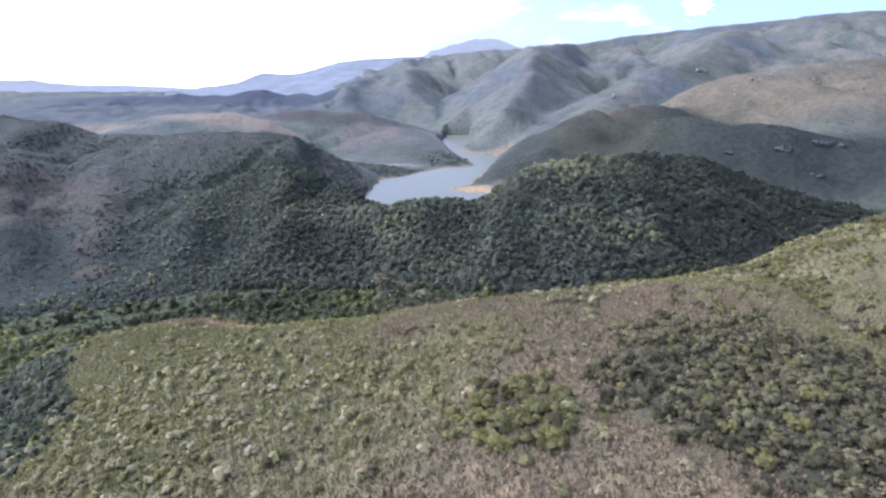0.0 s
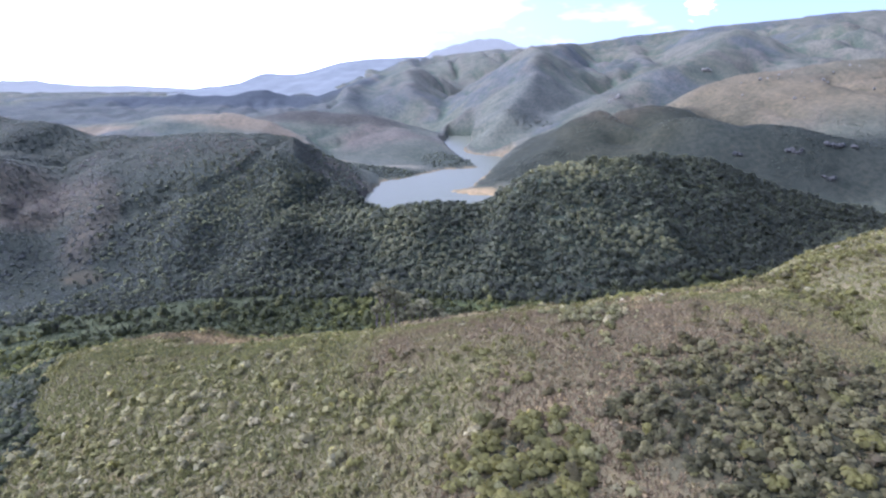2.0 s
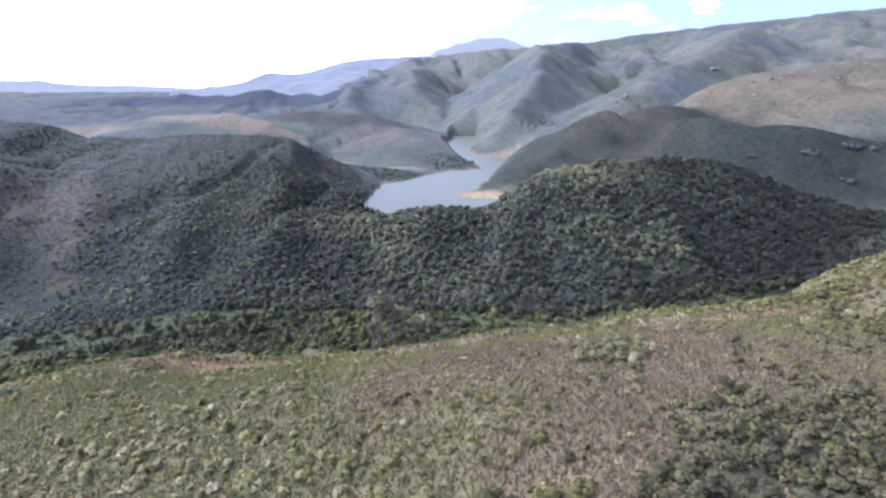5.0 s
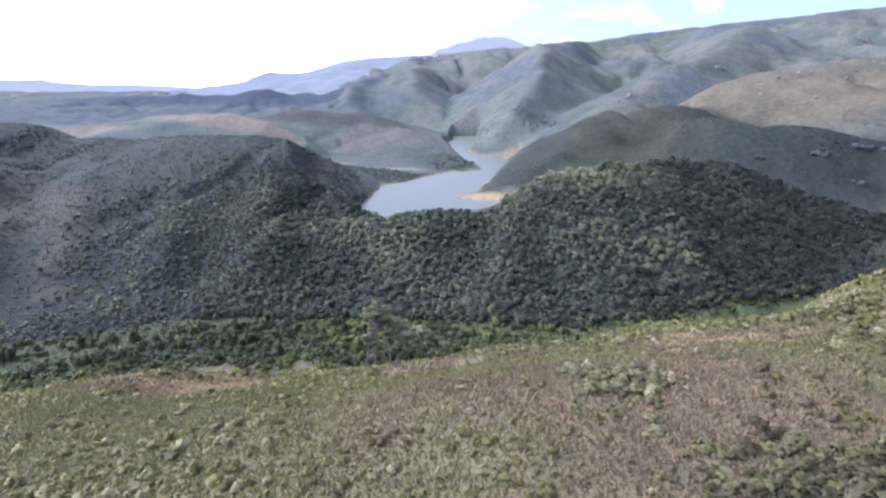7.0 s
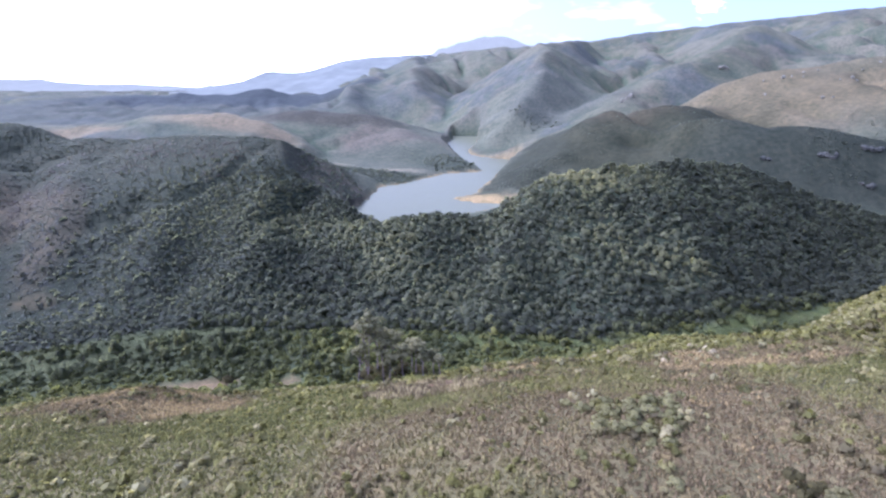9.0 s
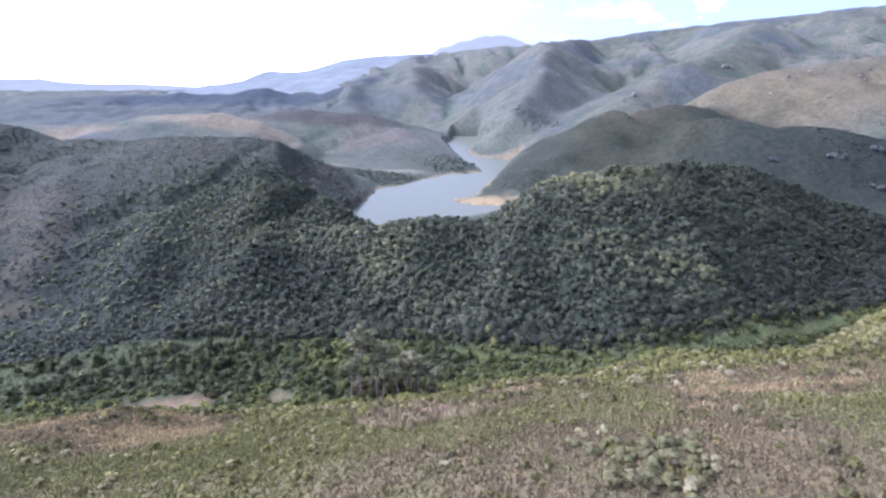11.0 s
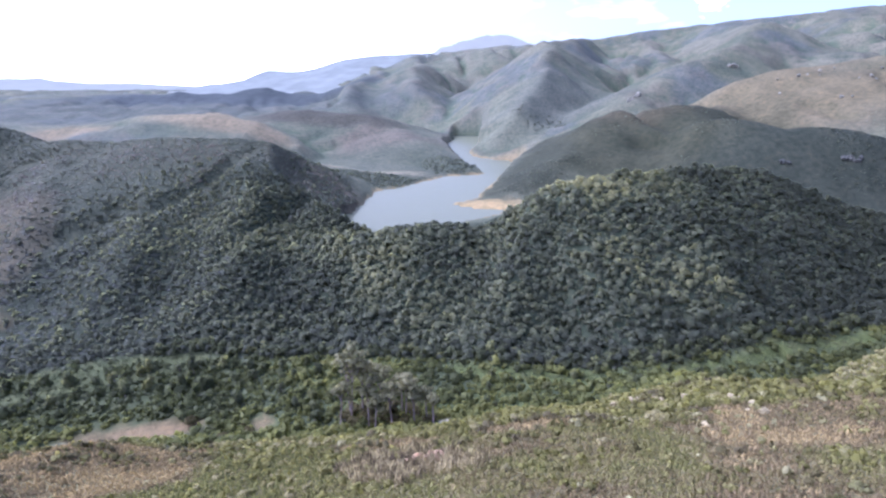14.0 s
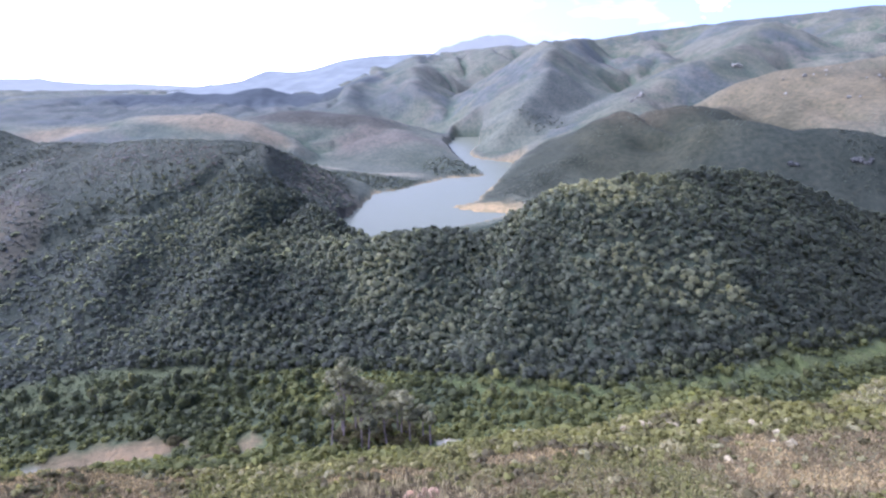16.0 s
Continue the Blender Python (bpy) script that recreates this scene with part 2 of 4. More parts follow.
def value_noise(x, y, seed=0):
    """Smooth noise from 0 to 1."""
    fx, fy = np.floor(x), np.floor(y)
    ix, iy = fx.astype(np.int64), fy.astype(np.int64)
    u, v = x - fx, y - fy
    u, v = u * u * u * (u * (u * 6 - 15) + 10), v * v * v * (v * (v * 6 - 15) + 10)
    a, b = lattice(ix, iy, seed), lattice(ix + 1, iy, seed)
    c, d = lattice(ix, iy + 1, seed), lattice(ix + 1, iy + 1, seed)
    return a + (b - a) * u + (c - a) * v + (a - b - c + d) * u * v


def fbm(x, y, size, octaves=4, seed=0):
    """Fractal noise, about -1 to 1, with its largest lumps of that size."""
    total, amp, norm = 0.0, 1.0, 0.0
    for k in range(octaves):
        c, s = math.cos(0.6 * k), math.sin(0.6 * k)
        total = total + amp * (value_noise((c * x - s * y) / size + 7.3 * k, (s * x + c * y) / size + 3.1 * k, seed + k) * 2 - 1)
        norm, amp, size = norm + amp, amp * 0.5, size * 0.5
    return total / norm * 1.5


def step(a, b, x):
    t = np.clip((x - a) / (b - a), 0, 1)
    return t * t * (3 - 2 * t)


def smax(a, b, k):
    return np.maximum(a, b) + k * 0.25 * np.maximum(1 - np.abs(a - b) / k, 0) ** 2


def smin(a, b, k):
    return -smax(-a, -b, k)


def to_line(x, y, line):
    """Distance to a line of (x, y, z) corners, its z at the nearest place, and the side (1: left of its run)."""
    best, z, side = np.full(x.shape, 1e9), np.zeros(x.shape), np.ones(x.shape)
    before = None
    for (ax, ay, az), (bx, by, bz) in zip(line[:-1], line[1:]):
        dx, dy = bx - ax, by - ay
        t = np.clip(((x - ax) * dx + (y - ay) * dy) / (dx * dx + dy * dy), 0, 1)
        d = np.hypot(x - ax - t * dx, y - ay - t * dy)
        near = d < best - 1e-6
        tie = np.abs(d - best) <= 1e-6
        best = np.where(near, d, best)
        z = np.where(near, az + t * (bz - az), z)
        side = np.where(near, np.sign(dx * (y - ay) - dy * (x - ax)), side)
        if before:
            side = np.where(tie, 1.0 if before[0] * dy - before[1] * dx < 0 else -1.0, side)
        before = (dx, dy)
    return best, z, side


SHORE = [(-70, 520), (-20, 535), (40, 580), (60, 602), (48, 610), (22, 619), (8, 630), (7, 641), (22, 650), (36, 665), (41, 697), (53, 742), (71, 800), (93, 860), (114, 904), (123, 940),
         (112, 958), (88, 972), (58, 992), (42, 1030), (38, 1066), (50, 1120), (62, 1200), (72, 1300), (70, 1392), (6, 1392), (2, 1300), (-9, 1200), (-12, 1105), (-4, 1050), (10, 980), (26, 910), (46, 850), (55, 832),
         (44, 822), (5, 808), (-12, 792), (-36, 756), (-62, 720), (-89, 697), (-86, 680), (-90, 640), (-99, 590), (-98, 556), (-86, 530)]


def inside(x, y, corners):
    """Signed distance to a closed outline, below 0 inside it."""
    d, odd = np.full(x.shape, 1e9), np.zeros(x.shape, bool)
    for (ax, ay), (bx, by) in zip(corners, corners[1:] + corners[:1]):
        dx, dy = bx - ax, by - ay
        t = np.clip(((x - ax) * dx + (y - ay) * dy) / (dx * dx + dy * dy), 0, 1)
        d = np.minimum(d, np.hypot(x - ax - t * dx, y - ay - t * dy))
        if dy:
            odd ^= ((ay > y) != (by > y)) & (x < ax + dx * (y - ay) / dy)
    return np.where(odd, -d, d)


def ridge(x, y, line, slope_left, slope_right, round_top):
    d, z, side = to_line(x, y, line)
    slope = np.where(side > 0, slope_left, slope_right)
    return z - slope * (np.sqrt(d * d + round_top * round_top) - round_top)


def terrain(x, y):
    x, y = np.asarray(x, float), np.asarray(y, float)
    r = np.hypot(x, y)
    # gullies and lumps bend the ground's plan, more so far off
    far = step(250, 1100, r)
    warp = 45 * step(1000, 1900, r)
    wx = x + warp * fbm(x, y, 260, 3, 11)
    wy = y + warp * fbm(x, y, 260, 3, 23)
    # valley floor, lake bed, rising ground behind
    h = 3 + 0.02 * np.maximum(x, 0) + step(380, 520, y) * 4
    h = h + np.minimum(np.maximum(y - 1380, 0) * 0.05, 55) + step(-150, -420, x) * step(620, 800, y) * 45
    h = h + np.maximum(x - 900, 0) * 0.05 * step(500, 1500, y)
    # far ranges
    h = smax(h, ridge(wx, wy, [(-1500, 3450, 140), (-812, 3450, 230), (-591, 3450, 288), (57, 3450, 335), (300, 3200, 345)], .3, .3, 60), 40)
    h = smax(h, ridge(wx, wy, [(300, 2950, 335), (661, 2950, 355), (1264, 3000, 425), (2356, 3000, 545), (3600, 2500, 625)], .3, .36, 80), 40)
    h = smax(h, ridge(x, y, [(-1355, 2300, 40), (-1251, 2300, 82), (-1124, 2300, 112), (-1066, 2300, 98), (-933, 2300, 102), (-810, 2300, 126), (-761, 2300, 129), (-691, 2300, 108), (-600, 2300, 85), (-500, 2250, 60)], .3, .3, 22), 14)
    # spurs that come down from the ranges towards the lake
    h = smax(h, ridge(wx, wy, [(0, 1440, 20), (-60, 1700, 115), (-150, 2150, 200), (-200, 3300, 300)], .5, .55, 20), 25)
    h = smax(h, ridge(wx, wy, [(-250, 1500, 60), (-330, 1900, 130), (-420, 3300, 260)], .4, .4, 25), 25)
    h = smax(h, ridge(wx, wy, [(72, 1042, 20), (98, 1085, 50), (130, 1125, 86), (165, 1220, 125), (208, 1360, 172), (250, 1500, 215), (300, 1700, 246), (330, 1900, 272), (560, 2400, 320), (661, 2950, 350)], .62, .6, 10), 14)
    h = smax(h, ridge(wx, wy, [(480, 1500, 130), (620, 1900, 235), (964, 2950, 385)], .45, .45, 25), 25)
    h = smax(h, ridge(wx, wy, [(330, 1060, 112), (360, 1130, 128), (500, 1280, 185), (850, 1600, 285), (1264, 3000, 420)], .45, .45, 25), 25)
    h = smax(h, ridge(wx, wy, [(900, 1350, 225), (1250, 1700, 320), (1700, 3000, 450)], .4, .4, 30), 25)
    # brown hill and the dark slopes below it
    h = smax(h, ridge(wx, wy, [(395, 1000, 100), (476, 1000, 143), (535, 1000, 163), (636, 1000, 175), (805, 1000, 194), (1400, 900, 270)], .5, .28, 20), 15)
    h = smax(h, ridge(x, y, [(122, 920, 19), (152, 850, 51), (196, 840, 87), (240, 830, 101), (310, 830, 114), (375, 860, 103), (430, 960, 110)], .55, .42, 10), 12)
    h = smax(h, ridge(x, y, [(240, 830, 101), (150, 740, 55), (60, 655, 22)], .4, .4, 20), 20)
    h = smax(h, ridge(x, y, [(300, 720, 102), (352, 690, 100), (422, 665, 92), (544, 640, 72), (800, 640, 110)], .35, .8, 15), 20)
    # left: brown rises and the two headlands
    h = smax(h, ridge(wx, wy, [(-900, 950, 85), (-622, 950, 75), (-488, 950, 90), (-387, 950, 95), (-308, 950, 80), (-249, 950, 50), (-210, 960, 25)], .2, .25, 20), 15)
    h = smax(h, ridge(x, y, [(-420, 1250, 80), (-285, 1200, 89), (-183, 1160, 83), (-107, 1090, 62), (-50, 950, 42), (10, 870, 27), (46, 828, 18.5)], .24, .26, 25), 12)
    h = smax(h, ridge(x, y, [(-280, 820, 50), (-160, 800, 34), (-76, 780, 25), (-16, 794, 19)], .3, .2, 8), 8)
    # left hill, cut off steeply towards the lake
    hill = ridge(x, y, [(-1000, 560, 140), (-505, 600, 112), (-430, 600, 100), (-395, 600, 86), (-340, 601, 86), (-279, 602, 90), (-240, 602, 91), (-205, 600, 90), (-170, 600, 85), (-120, 600, 78)], .45, .40, 12)
    for line in ([(-279, 600, 86), (-235, 500, 58), (-205, 400, 20)], [(-470, 600, 103), (-410, 480, 72), (-320, 370, 18)], [(-200, 598, 84), (-150, 500, 58), (-135, 400, 24)], [(-370, 600, 84), (-330, 510, 62), (-285, 420, 26)], [(-600, 590, 108), (-560, 470, 70), (-440, 360, 18)]):
        hill = smax(hill, ridge(x, y, line, .5, .5, 9), 9)
    gorge = np.clip(1 - np.abs(fbm(x - 0.35 * y, y * 0.5, 85, 3, 37)) * 2.4, 0, 1) ** 1.4
    hill = hill - 8 * gorge * step(600, 540, y) * step(15, 40, hill)
    east = x + 156 - 0.55 * np.maximum(560 - y, 0)
    hill = smin(hill, np.maximum(80 - 1.5 * (east + 7), 60 - 0.62 * (east - 5)), 5)
    h = smax(h, hill, 12)
    # saddle and the forest hill
    h = smax(h, ridge(x, y, [(-140, 560, 44), (-95, 470, 32), (-60, 445, 35), (-14, 442, 43), (10, 443, 43), (30, 446, 40), (42, 449, 43), (54, 452, 51), (66, 454, 60), (85, 456, 70), (110, 457, 74), (140, 458, 76), (195, 500, 77), (245, 508, 72), (275, 511, 62), (322, 513, 46), (386, 515, 26)], .5, .6, 14), 10)
    h = smax(h, ridge(x, y, [(128, 457, 77), (146, 415, 63), (160, 378, 42), (172, 346, 16)], .42, 1.0, 5), 6)
    h = smax(h, ridge(x, y, [(80, 453, 62), (50, 405, 38), (34, 360, 12)], .42, .5, 8), 8)
    # near spur: a tilted top with a steep front
    lip, _, side = to_line(x, y, [(-30, -400, 0), (-90, 20, 0), (-114, 115, 0), (-130, 165, 0), (-100, 170, 0), (-40, 160, 0), (0, 158, 0), (40, 162, 0), (66, 157, 0), (96, 170, 0), (140, 190, 0), (200, 242, 0), (420, 324, 0), (900, 400, 0)])
    out = np.where(side > 0, lip, -lip)
    top = 80 - 0.17 * (np.logaddexp(0, (45 - x) / 18) * 18) - 0.09 * np.maximum(x - 80, 0) + 0.06 * np.maximum(-y, 0)
    top = top + 0.22 * (np.logaddexp(0, (x - 165) / 14) * 14)
    fall = 0.47 * (np.logaddexp(0, (out + 5) / 8) * 8) + (0.25 + 0.5 * step(95, 150, x)) * (np.logaddexp(0, (out - 80 + 52 * step(95, 150, x)) / 5) * 5)
    h = smax(h, top - fall, 8)
    h = smax(h, ridge(x, y, [(-128, 168, 38), (-152, 215, 15), (-170, 255, 3)], .26, .22, 10), 8)
    h = h + 10.5 * step(-82, -118, x) * step(-225, -185, x) * step(150, 205, y) * (1 - step(228, 264, y))
    gap, _, _ = to_line(x, y, [(150, 222, 0), (140, 200, 0), (127, 165, 0), (122, 140, 0), (126, 105, 0)])
    h = h - 6.0 * np.exp(-(gap / 8.5) ** 2) * step(85, 115, y) * (1 - step(205, 235, y))
    # relief
    h = h + (1.2 * fbm(x, y, 38, 4, 5) + 0.35 * fbm(x, y, 9, 3, 8)) * step(14, 30, h + far * 30)
    crest = np.full(x.shape, 600.0)
    for line in ([(-1500, 3450, 0), (300, 3200, 0), (661, 2950, 0), (1264, 3000, 0), (3600, 2500, 0)], [(80, 1045, 0), (150, 1350, 0), (262, 1700, 0), (330, 1900, 0), (661, 2950, 0)], [(0, 1440, 0), (-150, 2150, 0), (-200, 3300, 0)], [(330, 1060, 0), (850, 1600, 0), (1264, 3000, 0)], [(395, 1000, 0), (805, 1000, 0), (1400, 900, 0)], [(-1700, 2300, 0), (-450, 2270, 0)]):
        crest = np.minimum(crest, to_line(x, y, line)[0])
    gully = np.clip(1 - np.abs(fbm(x + 0.25 * y, y * 0.45, 210, 4, 31)) * 2.2, 0, 1) ** 1.5
    h = h - 44 * gully * step(1100, 1700, r) * step(30, 130, h) * step(20, 260, crest)
    h = h - 13 * np.clip(1 - np.abs(fbm(x + 0.3 * y, y * 0.6, 120, 3, 33)) * 2.4, 0, 1) ** 1.4 * step(640, 720, y) * (1 - step(1050, 1150, y)) * step(200, 260, x) * step(30, 70, h) * step(8, 45, np.abs(crest))
    h = h + (9 - 5 * step(1500, 2100, y)) * fbm(x, y, 90, 4, 41) * step(700, 1900, r) * step(22, 80, h) + far * step(21, 45, h) * (4 - 2.8 * step(1500, 2100, y)) * fbm(x, y, 60, 4, 47)
    # lake: the ground dips under the water inside its shoreline and stands above it outside
    near = (y > 480) & (y < 1500) & (np.abs(x) < 420)
    d = inside(x, y, SHORE) + 2.5 * fbm(x, y, 30, 3, 63)
    bank = np.where(d < 0, np.minimum(h, np.maximum(17.6 + 0.16 * d, 10)), np.maximum(h, np.minimum(18.4 + 0.12 * d, 24)))
    edge = step(1500, 1420, y) * step(480, 520, y)
    return np.where(near, h + (bank - h) * edge, h)


# ---- the land ----
def zone(x, y, cx, cy, rx, ry, turn=0.0, soft=0.35):
    """1 inside an oval of the plan, 0 outside, with a ragged rim."""
    c, s = math.cos(radians(turn)), math.sin(radians(turn))
    u, v = ((x - cx) * c + (y - cy) * s) / rx, (-(x - cx) * s + (y - cy) * c) / ry
    d = np.sqrt(u * u + v * v) + 0.25 * fbm(x, y, max(rx, ry) * 0.6, 3, 91)
    return 1 - step(1 - soft, 1 + soft, d)


def on_spur(x, y):
    """1 on the near spur and its front, 0 from the valley floor on."""
    edge = 262 + 0.22 * np.clip(x, -40, 90) + 0.34 * np.clip(x - 90, 0, 200) - np.maximum(-188 - x, 0)
    return 1 - step(edge - 14, edge + 8, y + 10 * fbm(x, y, 40, 3, 61))


def dryness(x, y):
    """How brown and dry the heath is, about -1 (green) to 1 (straw)."""
    d = 0.95 * fbm(x, y, 55, 4, 86) + 0.7 * fbm(x, y, 15, 3, 87) + 0.003 * (x - 20)
    d = d + 0.7 * zone(x, y, 48, 82, 50, 42) - 0.85 * step(160, 195, y) - 0.3 * step(195, 225, y) - 0.3 * zone(x, y, -50, 105, 45, 40) + 2.7 * zone(x, y, 100, 208, 34, 22, 25) + 0.5 * zone(x, y, 38, 206, 22, 9) + 2.2 * zone(x, y, -15, 226, 17, 7) + 1.9 * zone(x, y, 30, 226, 18, 6) + 3.0 * zone(x, y, -102, 220, 40, 28) - 1.2 * zone(x, y, -48, 225, 22, 16)
    return d


def flank(x, y):
    """1 on the dark bushy side of the spur above the ravine."""
    return (1 - step(-7, 5, x + 102 + 0.75 * np.maximum(y - 124, 0) + 9 * fbm(x, y, 24, 3, 66))) * (1 - step(195, 225, y))


def near_band(x, y, line, half):
    return 1 - step(half * 0.6, half * 1.3, to_line(x, y, line)[0] + half * 0.5 * fbm(x, y, 14, 3, 95))


REEDS = ([(-260, 282, 0), (-206, 305, 0), (-164, 328, 0), (-120, 337, 0)], [(-240, 268, 0), (-197, 293, 0), (-166, 308, 0), (-142, 317, 0), (-124, 324, 0)])


def reeds(x, y):
    return np.maximum(near_band(x, y, REEDS[0], 6), near_band(x, y, REEDS[1], 5))


def foot(x):
    """Where the woods and scrub of the far side begin, across the valley."""
    return np.interp(x, [-400, -260, -206, -164, -125, -95, -60, 3, 22, 36, 63, 77, 91, 118, 147, 200, 250, 400],
                     [258, 293, 315, 335, 339, 336, 337, 335, 331, 328, 324.5, 324, 326, 329, 333, 349, 368, 420])


def meadow(x, y):
    """1 on the smooth green strip along the foot of the forest."""
    return near_band(x, y, [(5, 327, 0), (36, 322, 0), (63, 318, 0), (91, 319, 0), (118, 322, 0), (147, 326, 0), (200, 341, 0), (240, 356, 0)], 4.5)


def forest_cover(x, y, h):
    front = step(-1.5, 2.5, y - foot(x) + 2 * fbm(x, y, 18, 3, 71))
    wood = step(-370, -70, x + 0.3 * np.clip(y - 380, -80, 60)) ** 1.2
    low = 0.8 * (1 - step(18, 55, y - foot(x) + 20 * fbm(x, y, 40, 3, 73))) * step(-330, -260, x)
    return front * (1 - step(520, 580, y)) * np.maximum(wood, low) * (1 - step(420, 520, x))


def left_cover(x, y):
    return step(-2, 6, y - foot(x) + 4 * fbm(x, y, 30, 3, 72)) * (1 - step(640, 720, y)) * (1 - step(-180, -40, x + 0.3 * np.clip(y - 380, -80, 60) - step(480, 540, y) * 60))


def cover_colour(x, y, h, hollow):
    """Base colour of the ground: what grows or lies there, with some shade and haze painted in."""
    def blend(base, colour, k):
        return base + (np.array(colour) - base) * k[:, None]
    big, mid = fbm(x, y, 120, 4, 81), fbm(x, y, 35, 4, 85)
    c = np.tile(np.array((0.096, 0.098, 0.066)), (len(x), 1))
    # far hills: grey-green heath, darker on the right as painted shading, brown shoulders
    c = blend(c, (0.085, 0.086, 0.057), step(150, 500, x))
    c = blend(c, (0.108, 0.104, 0.074), step(0.0, 0.7, fbm(x, y, 500, 4, 83)) * step(60, 160, h))
    c = blend(c, (0.08, 0.084, 0.072), step(0.1, 0.6, -fbm(x, y, 160, 4, 84)) * step(700, 900, y))
    # gullies painted darker for bush and shade, ridges paler dry heath, rusty and green patches between
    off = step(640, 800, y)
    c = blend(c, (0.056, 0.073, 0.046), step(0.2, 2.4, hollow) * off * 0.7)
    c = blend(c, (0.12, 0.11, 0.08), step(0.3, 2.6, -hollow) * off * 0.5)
    c = blend(c, (0.10, 0.088, 0.066), step(0.25, 0.8, fbm(x, y, 75, 4, 88)) * off * 0.5)
    c = blend(c, (0.056, 0.066, 0.048), step(0.25, 0.8, fbm(x, y, 60, 4, 89)) * off * 0.55)
    c = blend(c, (0.112, 0.091, 0.051), zone(x, y, 660, 915, 340, 150, 6) * 0.85)
    c = blend(c, (0.10, 0.092, 0.056), zone(x, y, 700, 960, 120, 40, 10) * 0.6)
    c = blend(c, (0.158, 0.129, 0.08), np.clip(zone(x, y, -350, 930, 125, 45, -4) + zone(x, y, -590, 900, 75, 30), 0, 1))
    c = blend(c, (0.055, 0.051, 0.038), zone(x, y, -270, 1170, 190, 75, -15) * 0.9)
    # haze over the far left plain and knoll, put into cool dark tones
    c = blend(c, (0.066, 0.07, 0.06), zone(x, y, -900, 1800, 700, 420) * 0.7)
    c = blend(c, (0.044, 0.05, 0.05), zone(x, y, -910, 2180, 520, 240) * 0.95)
    c = blend(c, (0.10, 0.085, 0.064), zone(x, y, -120, 1020, 80, 70) * 0.8)
    c = blend(c, (0.074, 0.077, 0.055), zone(x, y, -70, 890, 160, 80, -20) * 0.8)
    # cloud shade on the slopes beyond the forest, put into dark ground colours
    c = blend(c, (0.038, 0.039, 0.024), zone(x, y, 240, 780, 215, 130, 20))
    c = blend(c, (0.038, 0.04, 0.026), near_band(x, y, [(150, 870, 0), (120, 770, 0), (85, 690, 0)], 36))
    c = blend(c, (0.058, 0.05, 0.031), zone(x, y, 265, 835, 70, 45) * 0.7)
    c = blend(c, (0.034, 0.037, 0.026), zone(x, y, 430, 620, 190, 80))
    c = blend(c, (0.10, 0.102, 0.072), zone(x, y, 140, 1180, 80, 170, -14) * 0.8)
    c = blend(c, (0.062, 0.068, 0.046), np.clip(zone(x, y, -100, 755, 120, 42, -4) + zone(x, y, 5, 860, 85, 55, -40), 0, 1) * 0.9)
    c = blend(c, (0.08, 0.082, 0.065), zone(x, y, 260, 1250, 110, 180, -15) * 0.8)
    # lake shore
    shore = (1 - step(18.5, 19.3, h + 0.6 * mid)) * step(540, 600, y) * (1 - step(1080, 1250, y)) * step(-200, -120, x) * (1 - step(170, 230, x))
    c = blend(c, (0.22, 0.17, 0.09), shore)
    c = blend(c, (0.25, 0.185, 0.09), zone(x, y, 44, 622, 34, 22))
    # left hill, forest, valley floor
    left = left_cover(x, y)
    c = blend(c, (0.060, 0.062, 0.042), left)
    c = blend(c, (0.037, 0.04, 0.026), left * (1 - step(380, 500, y)))
    c = blend(c, (0.08, 0.07, 0.048), zone(x, y, -118, 590, 40, 75, 12))
    c = blend(c, (0.10, 0.078, 0.05), left * np.clip(zone(x, y, -375, 455, 45, 60) + zone(x, y, -300, 440, 16, 60, 20), 0, 1) * 0.5)
    c = blend(c, (0.084, 0.068, 0.04), zone(x, y, -264, 366, 14, 9) * 0.8)
    c = blend(c, (0.036, 0.042, 0.026), forest_cover(x, y, h))
    floor = (1 - on_spur(x, y)) * (1 - forest_cover(x, y, h)) * (1 - left) * (1 - step(400, 440, y)) * step(-60, 0, y)
    c = blend(c, (0.068, 0.076, 0.04), floor)
    c = blend(c, (0.062, 0.068, 0.034), floor * (1 - step(-130, -60, x)))
    c = blend(c, (0.08, 0.09, 0.036), floor * step(0.1, 0.6, mid) * step(-130, -60, x))
    c = blend(c, (0.07, 0.076, 0.034), floor * reeds(x, y) * 0.8)
    c = blend(c, (0.076, 0.086, 0.03), floor * meadow(x, y))
    # near spur: olive heath with brown and straw patches
    spur = on_spur(x, y) * (1 - step(300, 330, y))
    c = blend(c, (0.118, 0.10, 0.046), spur)
    c = blend(c, (0.122, 0.099, 0.048), spur * step(-0.2, 0.6, dryness(x, y)))
    c = blend(c, (0.19, 0.15, 0.068), spur * step(1.3, 2.1, dryness(x, y)))
    # ground under thicket and clump painted dark, like shade between the bushes
    c = blend(c, (0.055, 0.052, 0.028), spur * np.clip(zone(x, y, 76, 90, 37, 29) + zone(x, y, 15, 92, 9, 9), 0, 1))
    # ravine side painted dark, for its bushes and its shade together
    c = blend(c, (0.045, 0.048, 0.034), spur * flank(x, y))
    c = blend(c, (0.19, 0.165, 0.11), zone(x, y, -110, 800, 100, 9, 4) * 0.8)
    # bare earth, sand and tracks
    c = blend(c, (0.145, 0.107, 0.058), zone(x, y, -122, 273, 25, 6, 17, 0.25))
    c = blend(c, (0.17, 0.15, 0.10), zone(x, y, -146, 262, 5, 2.5, 0, 0.3))
    c = blend(c, (0.145, 0.113, 0.06), zone(x, y, -73, 281, 4.5, 5, 0, 0.2))
    c = blend(c, (0.42, 0.37, 0.27), zone(x, y, 38, 284, 8, 3.5, 5, 0.25))
